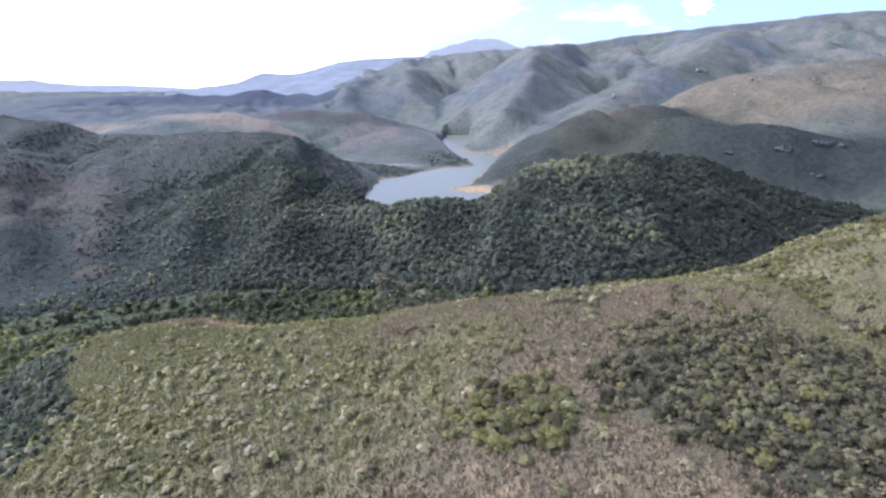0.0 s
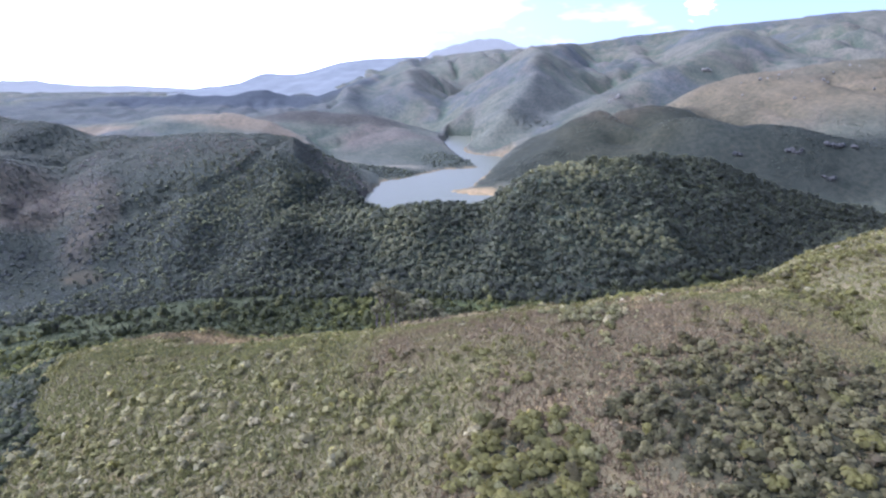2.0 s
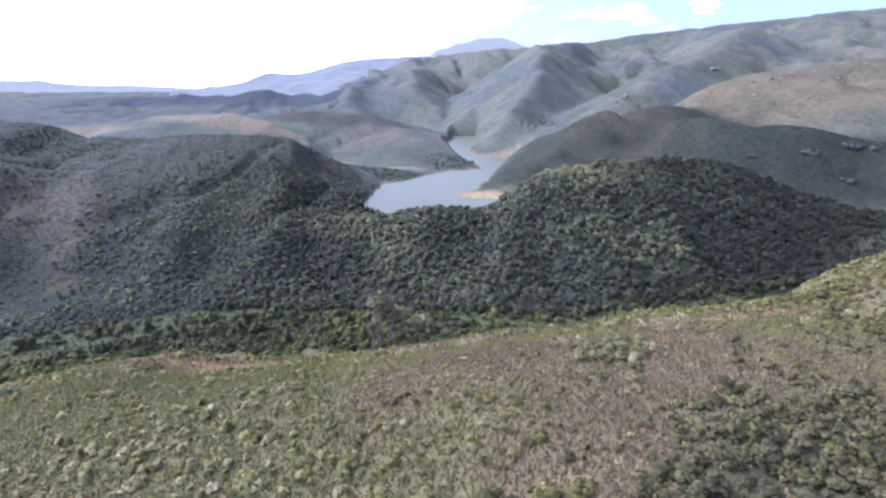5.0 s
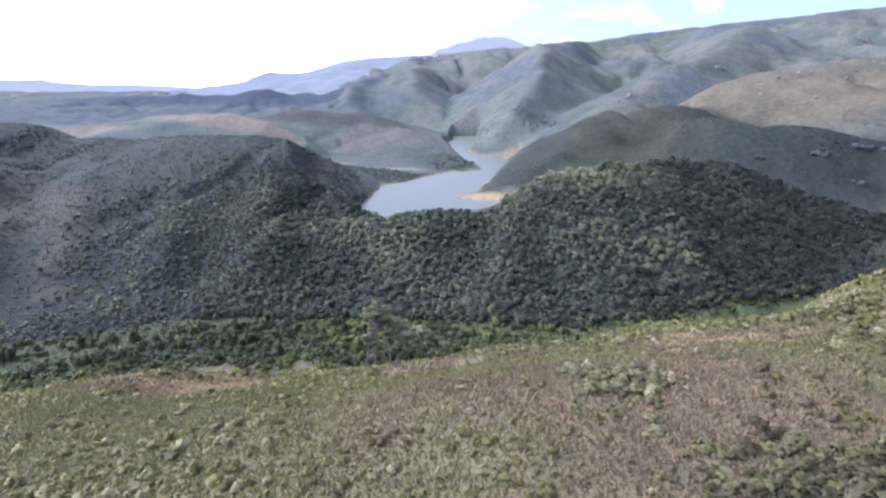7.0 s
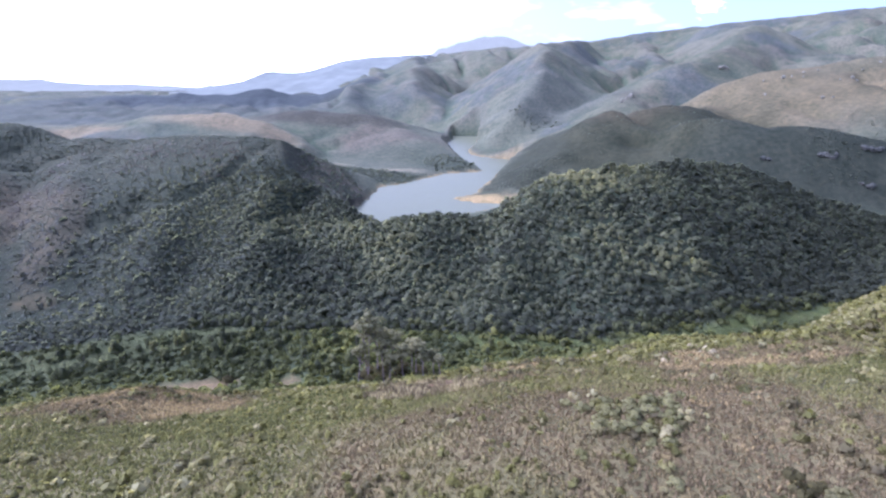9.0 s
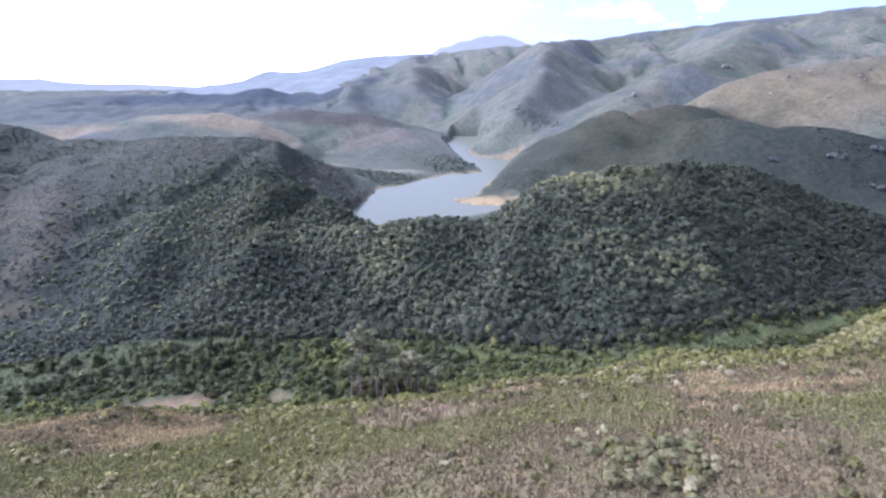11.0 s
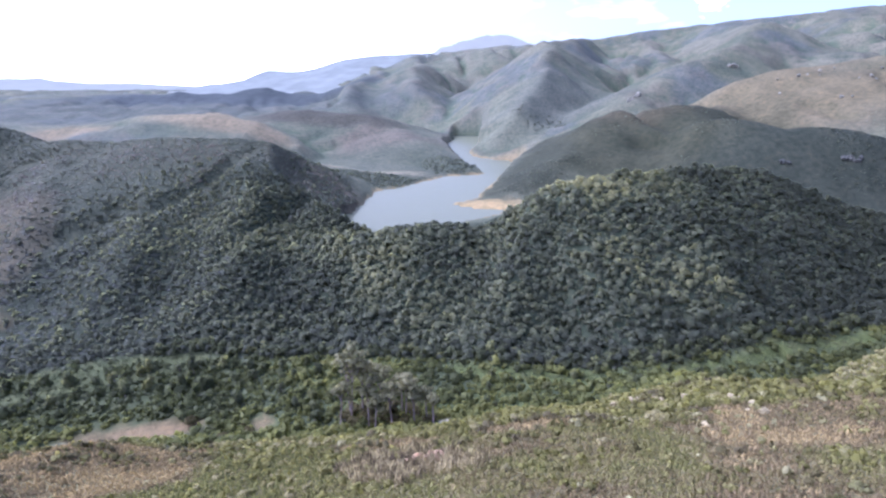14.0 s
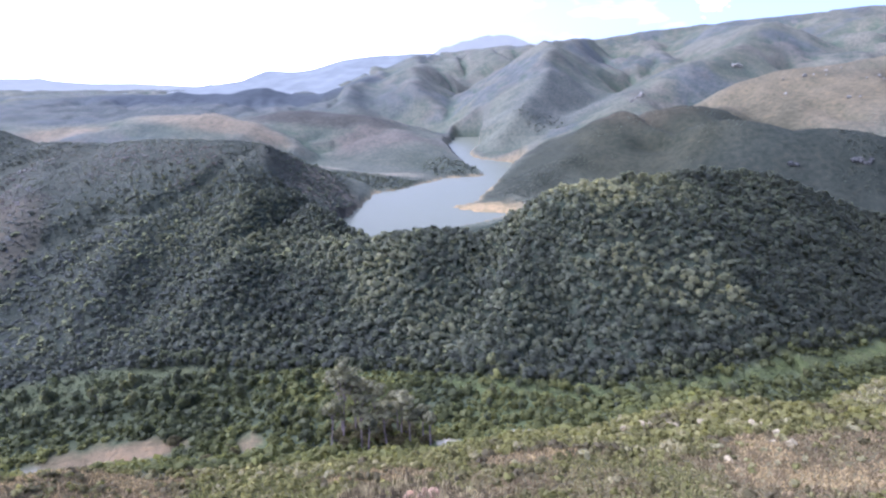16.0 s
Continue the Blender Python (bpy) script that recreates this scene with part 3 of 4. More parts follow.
    c = blend(c, (0.40, 0.36, 0.27), zone(x, y, 7, 281, 5, 2.5, 0, 0.25))
    return np.clip(c, 0.02, 0.7)


def mesh_from(name, verts, faces, material, smooth=True):
    """A mesh out of arrays of corners and four-cornered faces."""
    me = bpy.data.meshes.new(name)
    me.vertices.add(len(verts))
    me.vertices.foreach_set("co", np.ascontiguousarray(verts, np.float32).ravel())
    k = faces.shape[1]
    me.loops.add(faces.size)
    me.loops.foreach_set("vertex_index", np.ascontiguousarray(faces, np.int32).ravel())
    me.polygons.add(len(faces))
    me.polygons.foreach_set("loop_start", np.arange(0, faces.size, k, dtype=np.int32))
    me.polygons.foreach_set("use_smooth", np.full(len(faces), smooth))
    for mat in (material if isinstance(material, (list, tuple)) else [material]):
        me.materials.append(mat)
    me.update(calc_edges=True)
    return me


def build_ground():
    rings = np.concatenate([[0.0], 12 * np.exp(np.arange(0, 400) * 0.01507)])
    front = np.linspace(-58, 58, 440)
    rear = np.linspace(58, 302, 52)[1:-1]
    ang = np.radians(np.concatenate([front, rear]))
    R, A = np.meshgrid(rings, ang, indexing="ij")
    x, y = (R * np.sin(A)).ravel(), (R * np.cos(A) + 20).ravel()
    h = terrain(x, y)
    nr, na = R.shape
    i, j = np.meshgrid(np.arange(nr - 1), np.arange(na), indexing="ij")
    j2 = (j + 1) % na
    faces = np.stack([i * na + j, i * na + j2, (i + 1) * na + j2, (i + 1) * na + j], -1).reshape(-1, 4)[:, ::-1]
    me = mesh_from("ground", np.stack([x, y, h], 1), faces, GROUND)
    e = 18.0
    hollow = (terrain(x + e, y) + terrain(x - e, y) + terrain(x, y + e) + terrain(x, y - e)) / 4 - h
    col = np.ones((len(x), 4), np.float32)
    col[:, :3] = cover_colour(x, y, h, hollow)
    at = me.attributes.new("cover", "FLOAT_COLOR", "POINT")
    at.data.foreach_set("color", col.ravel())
    return tagged(new("ground", me), "hilly ground of heath, grass and bare soil round a lake", "ground", kind="structure")


build_ground()


def build_lake():
    us, vs = np.linspace(-175, 190, 40), np.linspace(505, 1460, 90)
    U, V = np.meshgrid(us, vs, indexing="ij")
    nu, nv = U.shape
    i, j = np.meshgrid(np.arange(nu - 1), np.arange(nv - 1), indexing="ij")
    f = np.stack([i * nv + j, (i + 1) * nv + j, (i + 1) * nv + j + 1, i * nv + j + 1], -1).reshape(-1, 4)
    me = mesh_from("water", np.stack([U.ravel(), V.ravel(), np.full(U.size, WATER_Z)], 1), f, WATER)
    return tagged(new("water", me), "calm grey-blue lake water winding between the hills", "lake", kind="structure")


build_lake()


# ---- plants ----
def unit(v):
    return v / np.maximum(np.linalg.norm(v, axis=-1, keepdims=True), 1e-9)


def leaf_cloud(seed, n, wide, high, lobes, leaf, low=0.12, up_bias=0.35, ball=0.6):
    """Corners, faces and soft normals of a crown: many small bent leaf clumps on uneven lobes. Its foot is at the origin."""
    g = np.random.default_rng(seed)
    ang, rad = g.uniform(0, 2 * math.pi, lobes), np.sqrt(g.uniform(0.05, 1, lobes)) * 0.6
    up = g.uniform(0.35, 0.8, lobes) - 0.25 * rad
    centre = np.stack([np.cos(ang) * rad * wide, np.sin(ang) * rad * wide, up * high], 1)
    size = g.uniform(0.34, 0.56, lobes)
    pick = g.integers(0, lobes, n)
    d = g.normal(size=(n, 3))
    d[:, 2] = np.where(d[:, 2] < -0.35, -d[:, 2], d[:, 2])
    d = unit(d)
    p = centre[pick] + d * (size[pick] * g.uniform(0.72, 1.08, n))[:, None] * np.array((wide, wide, high * 0.62))
    p[:, 2] = np.maximum(p[:, 2], high * low * g.uniform(0.3, 1.2, n))
    nrm = unit(d + g.normal(size=(n, 3)) * 0.3 + np.array((0, 0, up_bias)))
    t = unit(np.cross(nrm, g.normal(size=(n, 3))))
    b = np.cross(nrm, t)
    s = leaf * g.uniform(0.6, 1.35, n)
    v = np.empty((n, 4, 3))
    for k, (a, c) in enumerate(((-1, -0.8), (0.9, -1), (1, 0.9), (-0.8, 1))):
        v[:, k] = p + t * (a * s * g.uniform(0.7, 1.2, n))[:, None] + b * (c * s * g.uniform(0.7, 1.2, n))[:, None] - nrm * (s * g.uniform(0, 0.55, n))[:, None]
    v = v.reshape(-1, 3)
    whole = unit(v - np.array((0, 0, 0.25 * high)))
    soft = unit(0.75 * np.repeat(d, 4, 0) + ball * whole + 0.25 * np.repeat(nrm, 4, 0) + np.array((0, 0, up_bias)))
    return v, np.arange(n * 4).reshape(n, 4), soft


def stem(points, radii, sides=5):
    """Corners and faces of a tapered, bent stem."""
    v, f = [], []
    for (px, py, pz), r in zip(points, radii):
        for k in range(sides):
            a = 2 * math.pi * k / sides
            v.append((px + r * math.cos(a), py + r * math.sin(a), pz))
    for i in range(len(points) - 1):
        for k in range(sides):
            k2 = (k + 1) % sides
            f.append((i * sides + k, i * sides + k2, (i + 1) * sides + k2, (i + 1) * sides + k))
    v = np.array(v, float)
    mid = np.repeat(np.array(points, float), sides, 0)
    return v, np.array(f), unit(v - mid)


def moved(shape, x, y, z):
    return shape[0] + np.array((x, y, z)), shape[1], shape[2]


def joined(pieces):
    vs, fs, ns, base = [], [], [], 0
    for v, f, n in pieces:
        vs.append(v)
        fs.append(f + base)
        ns.append(n)
        base += len(v)
    return np.concatenate(vs), np.concatenate(fs), np.concatenate(ns)


def plant_mesh(name, shape, material):
    me = mesh_from(name, shape[0], shape[1], material, True)
    me.normals_split_custom_set_from_vertices(shape[2].astype(np.float32))
    return me


def scattered(name, shapes, x, y, size, tone, material, label, category, sink=0.1, squash=0.0, seed=3, canopy=0.0):
    """One mesh of many plants, each a turned and sized copy of one of the shapes, standing on the ground."""
    g = np.random.default_rng(seed)
    z = terrain(x, y) - sink * size
    which, turn = g.integers(0, len(shapes), len(x)), g.uniform(0, 2 * math.pi, len(x))
    tall = size * g.uniform(0.8 - squash, 1.25 - squash, len(x))
    vs, fs, ts, ns, base = [], [], [], [], 0
    for k, (sv, sf, sn) in enumerate(shapes):
        idx = np.nonzero(which == k)[0]
        c, s = np.cos(turn[idx])[:, None], np.sin(turn[idx])[:, None]
        vx = (sv[None, :, 0] * c - sv[None, :, 1] * s) * size[idx][:, None] + x[idx][:, None]
        vy = (sv[None, :, 0] * s + sv[None, :, 1] * c) * size[idx][:, None] + y[idx][:, None]
        vz = sv[None, :, 2] * tall[idx][:, None] + z[idx][:, None]
        vs.append(np.stack([vx, vy, vz], -1).reshape(-1, 3))
        ns.append(np.stack([sn[None, :, 0] * c - sn[None, :, 1] * s, sn[None, :, 0] * s + sn[None, :, 1] * c, np.repeat(sn[None, :, 2], len(idx), 0)], -1).reshape(-1, 3))
        fs.append((sf[None] + (np.arange(len(idx)) * len(sv))[:, None, None]).reshape(-1, 4) + base)
        ts.append(np.repeat(tone[idx], len(sv)))
        base += len(idx) * len(sv)
    v, f, t, nn = np.concatenate(vs), np.concatenate(fs), np.concatenate(ts), np.concatenate(ns)
    if canopy:
        # shading normals lean with the slope, so its light and shade show on crowns
        e = 6.0
        tilt = unit(np.stack([terrain(x - e, y) - terrain(x + e, y), terrain(x, y - e) - terrain(x, y + e), np.full(len(x), 2 * e)], 1))
        nn = unit(nn + canopy * np.concatenate([np.repeat(tilt[which == k], len(shapes[k][0]), 0) for k in range(len(shapes))]))
    me = plant_mesh(name, (v, f, nn), material)
    col = np.ones((len(v), 4), np.float32)
    col[:, :3] = np.clip(t, 0, 1)[:, None]
    me.attributes.new("plant", "FLOAT_COLOR", "POINT").data.foreach_set("color", col.ravel())
    return tagged(new(name, me), label, category, kind="stuff")


def spread(n, x0, x1, y0, y1, seed, loose=0.5):
    """Evenly mixed places in a stretch of the plan."""
    g = np.random.default_rng(seed)
    i = np.arange(n)
    x = x0 + (x1 - x0) * ((0.5 + i * 0.7548776662) % 1)
    y = y0 + (y1 - y0) * ((0.5 + i * 0.5698402910) % 1)
    cell = math.sqrt((x1 - x0) * (y1 - y0) / n)
    return x + g.uniform(-loose, loose, n) * cell, y + g.uniform(-loose, loose, n) * cell, g.uniform(0, 1, n)


def seen_sector(x, y, half=0.98, back=45):
    return np.abs(x) < half * (y + back)


def sprig_tuft(seed, n, wide):
    """Corners, faces and soft normals of a heath tuft: a few upright, leaning, three-sided sprigs."""
    g = np.random.default_rng(seed)
    v, f, nn = [], [], []
    for k in range(n):
        a, r = g.uniform(0, 6.28), wide * math.sqrt(g.uniform(0, 1))
        foot = np.array((r * math.cos(a), r * math.sin(a), -0.1))
        tip = foot * 1.2 + np.array((g.uniform(-.2, .2), g.uniform(-.2, .2), g.uniform(0.45, 1.0)))
        w, spin = g.uniform(0.26, 0.42), g.uniform(0, 6.28)
        for q, (c, s) in enumerate(((foot, 1.0), (tip, 0.5))):
            for m in range(3):
                b = spin + 2.094 * m
                out = np.array((math.cos(b), math.sin(b), 0.0))
                v.append(c + out * w * s)
                nn.append(unit(out * (0.8 - 0.4 * q) + np.array((0, 0, 0.45 + 0.55 * q))))
        for m in range(3):
            m2 = (m + 1) % 3
            f.append((k * 6 + m, k * 6 + m2, k * 6 + 3 + m2, k * 6 + 3 + m))
    return np.array(v), np.array(f), np.array(nn)


# heath: low tufts all over the near spur
tufts = [sprig_tuft(10 + k, 4, 0.7) for k in range(8)]
x, y, u = spread(27000, -150, 340, 48, 285, 1)
keep = (on_spur(x, y) > 0.4) & seen_sector(x, y) & (zone(x, y, 38, 286, 8, 3) < 0.5) & (flank(x, y) < 0.6) & ((zone(x, y, 76, 90, 37, 29) + zone(x, y, 15, 92, 9, 9) < 0.5) | (u < 0.25))
x, y, u = x[keep], y[keep], u[keep]
tone = np.clip(0.34 + 0.42 * dryness(x, y) + 0.34 * ((u * 43.7) % 1 - 0.5), 0, 1)
scattered("heath", tufts, x, y, 0.8 + 0.7 * u ** 2, tone, HEATH, "low olive and brown heath tufts covering the spur", "heath", 0.1, 0.2)

# the nearest heath is finer: single sprigs close together
sprigs = [sprig_tuft(90 + k, 2, 0.45) for k in range(8)]
x, y, u = spread(36000, -140, 150, 12, 172, 63)
keep = (np.abs(x) < 0.98 * (y + 45)) & (flank(x, y) < 0.5) & ((zone(x, y, 76, 90, 37, 29) + zone(x, y, 15, 92, 9, 9) < 0.5) | (u < 0.45))
x, y, u = x[keep], y[keep], u[keep]
tone = np.clip(0.36 + 0.46 * dryness(x, y) + 0.4 * ((u * 43.7) % 1 - 0.5), 0, 0.74)
scattered("near_heath", sprigs, x, y, 0.7 + 0.6 * u ** 2, tone, HEATH, "fine brown and olive heath sprigs on the spur", "heath", 0.1, 0.0, 64)

x, y, u = spread(19500, -140, 140, 170, 240, 69)
keep = (on_spur(x, y) > 0.4) & (zone(x, y, -2, 204, 11, 11) < 0.6)
x, y, u = x[keep], y[keep], u[keep]
tone = np.clip(0.28 + 0.42 * dryness(x, y) + 0.45 * ((u * 43.7) % 1 - 0.5), 0, 1)
scattered("slope_heath", sprigs, x, y, 0.7 + 0.7 * u ** 2, tone, HEATH, "straw-coloured and olive heath on the front slope", "heath", 0.1, 0.0, 70)

crowded = [leaf_cloud(130 + k, 74, 1.0, 1.7, 6, 0.185, 0.12, 0.5) for k in range(6)]
# rounded bushes among the heath, thick on the bushy slope and in the ravine
bushes = [leaf_cloud(30 + k, 22, 1.0, 1.4, 5, 0.33) for k in range(6)]
x, y, u = spread(33000, -225, 340, 18, 330, 2)
thick = np.clip(near_band(x, y, [(150, 222, 0), (140, 200, 0), (127, 165, 0), (122, 140, 0), (126, 105, 0)], 9) + zone(x, y, 74, 90, 42, 34) + 0.8 * zone(x, y, 42, 152, 12, 7) + 0.6 * zone(x, y, 130, 235, 24, 14) + zone(x, y, 62, 248, 60, 22) * 0.8, 0, 1)
front = step(205, 228, y) * (1 - zone(x, y, 100, 205, 30, 24, 20))
clump = step(0.05, 0.4, fbm(x, y, 15, 3, 51))
rare = 0.05 + 0.6 * clump + 0.35 * thick + 0.35 * front + 0.3 * step(176, 192, y) * (1 - step(228, 240, y)) * step(-0.1, 0.3, fbm(x, y, 8, 2, 60)) - 0.6 * step(0.6, 1.4, dryness(x, y))
pick = np.random.default_rng(7).uniform(0, 1, len(x))
keep = (on_spur(x, y) > 0.3) & seen_sector(x, y) & (pick < rare) & ((zone(x, y, 76, 90, 42, 34) < 0.4) | (pick < 0.12)) & (zone(x, y, 38, 286, 8, 3) < 0.5) & ((zone(x, y, -3, 202, 11, 12) < 0.5) | (pick < 0.1)) & (flank(x, y) < 0.5)
x, y, u, thick, front = x[keep], y[keep], u[keep], thick[keep], front[keep]
scattered("bushes", bushes, x, y, 0.55 + 1.0 * u ** 2 + 0.5 * thick + 0.4 * front, np.clip(0.5 - 0.25 * np.clip(dryness(x, y), -0.9, 2) + 0.3 * fbm(x, y, 9, 2, 59) + np.random.default_rng(8).uniform(-0.25, 0.25, len(x)) - 0.15 * thick + 0.04 * front * step(110, 135, x), 0, 1), GREEN_BUSH, "rounded olive and green bushes thick on the slope", "bush", 0.1, 0.1, 5)

# ravine side: dark bushes close together, toned down for its shade as well
x, y, u = spread(3000, -225, -85, 60, 235, 61)
keep = (on_spur(x, y) > 0.3) & (flank(x, y) > 0.1 + 0.8 * ((u * 31.1) % 1)) & seen_sector(x, y)
x, y, u = x[keep], y[keep], u[keep]
scattered("ravine_bushes", bushes, x, y, 1.2 + 1.3 * u ** 2, ((u * 71.3) % 1) ** 1.6, RAVINE, "dark bushes thick on the ravine side", "bush", 0.1, 0.1, 62)

# the thicket: taller grey-green bushes close together
x, y, u = spread(1750, 0, 124, 52, 128, 37)
keep = (zone(x, y, 76, 90, 42, 34) > 0.2 + 0.5 * ((u * 19.1) % 1))
x, y, u = x[keep], y[keep], u[keep]
scattered("thicket", crowded, x, y, 0.85 + 1.25 * u ** 1.6, np.clip((u * 71.3) % 1 + 0.3 * fbm(x, y, 12, 2, 57), 0, 1), THICKET, "close thicket of grey-green bushes on the slope", "thicket", 0.1, 0.1, 38)

# pale flowering bushes, crowded on the open left of the spur
x, y, u = spread(13000, -120, 330, 55, 300, 31)
rare = 0.04 + 0.6 * zone(x, y, -60, 110, 46, 40) + 0.75 * zone(x, y, 162, 262, 36, 26, 25) + 0.15 * zone(x, y, 120, 215, 60, 30) + 0.1 * zone(x, y, 40, 155, 25, 12)
keep = (on_spur(x, y) > 0.5) & seen_sector(x, y) & (np.random.default_rng(33).uniform(0, 1, len(x)) < rare) & (zone(x, y, 74, 90, 42, 34) < 0.5)
x, y, u = x[keep], y[keep], u[keep]
scattered("pale_bushes", bushes, x, y, 0.7 + 1.3 * u ** 2, (u * 37.7) % 1, PALE_BUSH, "small pale grey-green flowering bushes in the heath", "bush", 0.1, 0.15, 35)

# dead brush on the front of the spur: pale, bare, leaning twigs
def twig_tuft(seed, n):
    g = np.random.default_rng(seed)
    out = []
    for k in range(n):
        a, r, lean = g.uniform(0, 6.28), 0.7 * math.sqrt(g.uniform(0, 1)), g.uniform(-0.35, 0.35, 2)
        px, py, t = r * math.cos(a), r * math.sin(a), g.uniform(0.7, 1.4)
        out.append(stem([(px, py, -0.1), (px + lean[0] * 0.5, py + lean[1] * 0.5, 0.55 * t), (px + lean[0] * 1.3, py + lean[1] * 1.3, t)], [0.09, 0.07, 0.02], 3))
    v, f, n = joined(out)
    return v, f, unit(n + np.array((0, 0, 0.9)))


twigs = [twig_tuft(150 + k, 14) for k in range(4)]
x, y, u = spread(2600, -40, 60, 180, 230, 39)
dead = zone(x, y, -5, 205, 14, 13) + 0.7 * zone(x, y, 11, 199, 6, 7)
keep = dead > 0.15 + 0.75 * ((u * 29.3) % 1)
x, y, u = x[keep], y[keep], u[keep]
scattered("dead_brush", twigs, x, y, 1.3 + 1.2 * u ** 2, (u * 53.1) % 1, DRY_TWIG, "pale dry leafless brush on the front slope", "brush", 0.05, 0.1, 40)

# valley floor: scrub, reeds and young trees
x, y, u = spread(21000, -360, 330, 165, 380, 3)
keep = (on_spur(x, y) < 0.6) & ((x > -120) | (u < 0.85)) & (forest_cover(x, y, 0) < 0.4) & (y < foot(x)) & seen_sector(x, y)
keep &= (zone(x, y, -122, 273, 27, 8, 17) + zone(x, y, -73, 281, 7, 7) + zone(x, y, 38, 283, 10, 6) + zone(x, y, 7, 279, 7, 5) + zone(x, y, -144, 263, 7, 4) < 0.4)
keep &= ((reeds(x, y) < 0.5) | (u < 0.12)) & (left_cover(x, y) < 0.6) & (meadow(x, y) < 0.3 + 0.75 * u ** 3)
x, y, u = x[keep], y[keep], u[keep]
scattered("valley_scrub", bushes, x, y, (1.0 + 2.5 * u ** 3) * (1 + 0.2 * step(-100, -140, x)), np.clip(0.34 + 0.34 * (1 - step(262, 300, y)) + 0.04 * step(80, 150, x) + 0.4 * fbm(x, y, 35, 4, 85) + 0.26 * ((u * 57.3) % 1 - 0.5) - 0.34 * step(-60, -120, x) * step(262, 292, y), 0, 1), VALLEY_BUSH, "bright green scrub on the valley floor", "scrub", 0.1, 0.15, 6)

# grass and reeds in the wet strips of the valley
x, y, u = spread(14000, -300, 260, 245, 350, 67)
keep = (on_spur(x, y) < 0.4) & (np.maximum(reeds(x, y), meadow(x, y)) > 0.25 + 0.3 * u) & seen_sector(x, y)
x, y, u = x[keep], y[keep], u[keep]
scattered("reed_bed", sprigs, x, y, 1.0 + 0.7 * u, np.clip(0.45 + 0.5 * fbm(x, y, 18, 3, 56) + 0.3 * ((u * 61.3) % 1 - 0.5), 0, 1), REED, "dull green grass and reeds in wet strips of the valley", "reeds", 0.1, 0.1, 68)

# forest on the hill across the valley
crowns = [leaf_cloud(50 + k, 38, 0.95, 1.55, 4, 0.29, 0.25, 0.4, 1.5) for k in range(7)]
trunk = stem([(0, 0, 0), (0.05, 0.02, 0.8)], [0.1, 0.05], 3)
trees = [joined([c, trunk]) for c in crowns]
x, y, u = spread(16000, -350, 480, 290, 560, 4, 0.95)
# a sunlit patch on the hill, painted as a band of paler tree tones
sunlit_wood = near_band(x, y, [(100, 462, 0), (109, 440, 0), (115, 413, 0), (125, 386, 0), (138, 362, 0), (149, 345, 0)], 19) * (0.75 + 0.5 * fbm(x, y, 28, 3, 58))
keep = (forest_cover(x, y, 0) > 0.16 + 0.64 * ((u * 17.3) % 1)) & (y < 472 + 0.4 * np.clip(x - 130, 0, 110) + 0.9 * np.clip(-40 - x, 0, 120))
x, y, u, sunlit_wood = x[keep], y[keep], u[keep], sunlit_wood[keep]
# tones also drop at the foot, far left and right, as painted shade
scattered("forest", trees, x, y, (1.85 + 2.1 * u ** 2.2) * (0.55 + 0.45 * step(-230, -50, x)), np.clip(0.24 + 0.5 * ((u * 91.7) % 1 - 0.5) + 0.7 * sunlit_wood + 0.14 * zone(x, y, 10, 390, 70, 55) - 0.26 * step(150, 180, x) + 0.3 * fbm(x, y, 45, 3, 53) - 0.25 * (1 - step(8, 30, y - foot(x))) - 0.12 * (1 - step(-110, -40, x)) * (1 - step(30, 80, y - foot(x))), 0, 1), FOREST, "dense evergreen forest on the hill above the valley", "forest", 0.05, 0.0, 9, 1.1)

# saplings and bushes close the ground between the trees
small = [leaf_cloud(80 + k, 6, 1.0, 0.8, 2, 0.55) for k in range(4)]
dots = [leaf_cloud(70 + k, 6, 1.0, 0.5, 3, 0.52, 0.1, 0.9) for k in range(5)]
x, y, u = spread(15000, -380, 480, 280, 500, 71)
keep = (forest_cover(x, y, 0) > 0.06 + 0.8 * ((u * 17.3) % 1)) & (y < 470 + 0.4 * np.clip(x - 130, 0, 110) + 0.9 * np.clip(-40 - x, 0, 120))
x, y, u = x[keep], y[keep], u[keep]
# darker to the left, matching the shade put into the tree tones
scattered("understorey", small, x, y, 1.6 + 1.0 * u, np.clip(0.1 + 0.2 * ((u * 91.7) % 1) + 0.3 * fbm(x, y, 45, 3, 53) - 0.2 * (1 - step(-150, -60, x)), 0, 1), FOREST, "low bushes and saplings under the forest trees", "undergrowth", 0.1, 0.0, 72, 1.1)

# scrub on the left hill and round the lake
x, y, u = spread(21500, -640, -40, 290, 625, 5)
keep = (left_cover(x, y) > 0.1 + 0.8 * ((u * 31.7) % 1)) & seen_sector(x, y) & (zone(x, y, -264, 366, 14, 9) < 0.4)
x, y, u = x[keep], y[keep], u[keep]
scattered("hill_scrub", dots, x, y, 0.9 + 1.3 * u ** 2, np.clip(0.12 + 0.3 * step(400, 500, y) + 0.6 * fbm(x, y, 70, 4, 54) + 0.25 * (u - 0.5) + 0.15 * zone(x, y, -340, 450, 45, 70, 20), 0, 1), SCRUB, "dull green scrub over the dark hillside", "scrub", 0.1, 0.35, 10, 2.0)
x, y, u = spread(42000, -700, 900, 545, 1300, 6)
z = terrain(x, y)
dark = 0.6 * zone(x, y, -70, 752, 72, 26) + 0.45 * zone(x, y, 12, 850, 55, 40) + 0.45 * zone(x, y, 180, 1120, 60, 60)
keep = (z > 20) & seen_sector(x, y, 0.9, 0) & (dark > 0.2 + 0.7 * ((u * 23.3) % 1)) & (zone(x, y, 640, 940, 300, 110, 6) < 0.5) & (zone(x, y, -420, 930, 190, 60, -4) < 0.5)
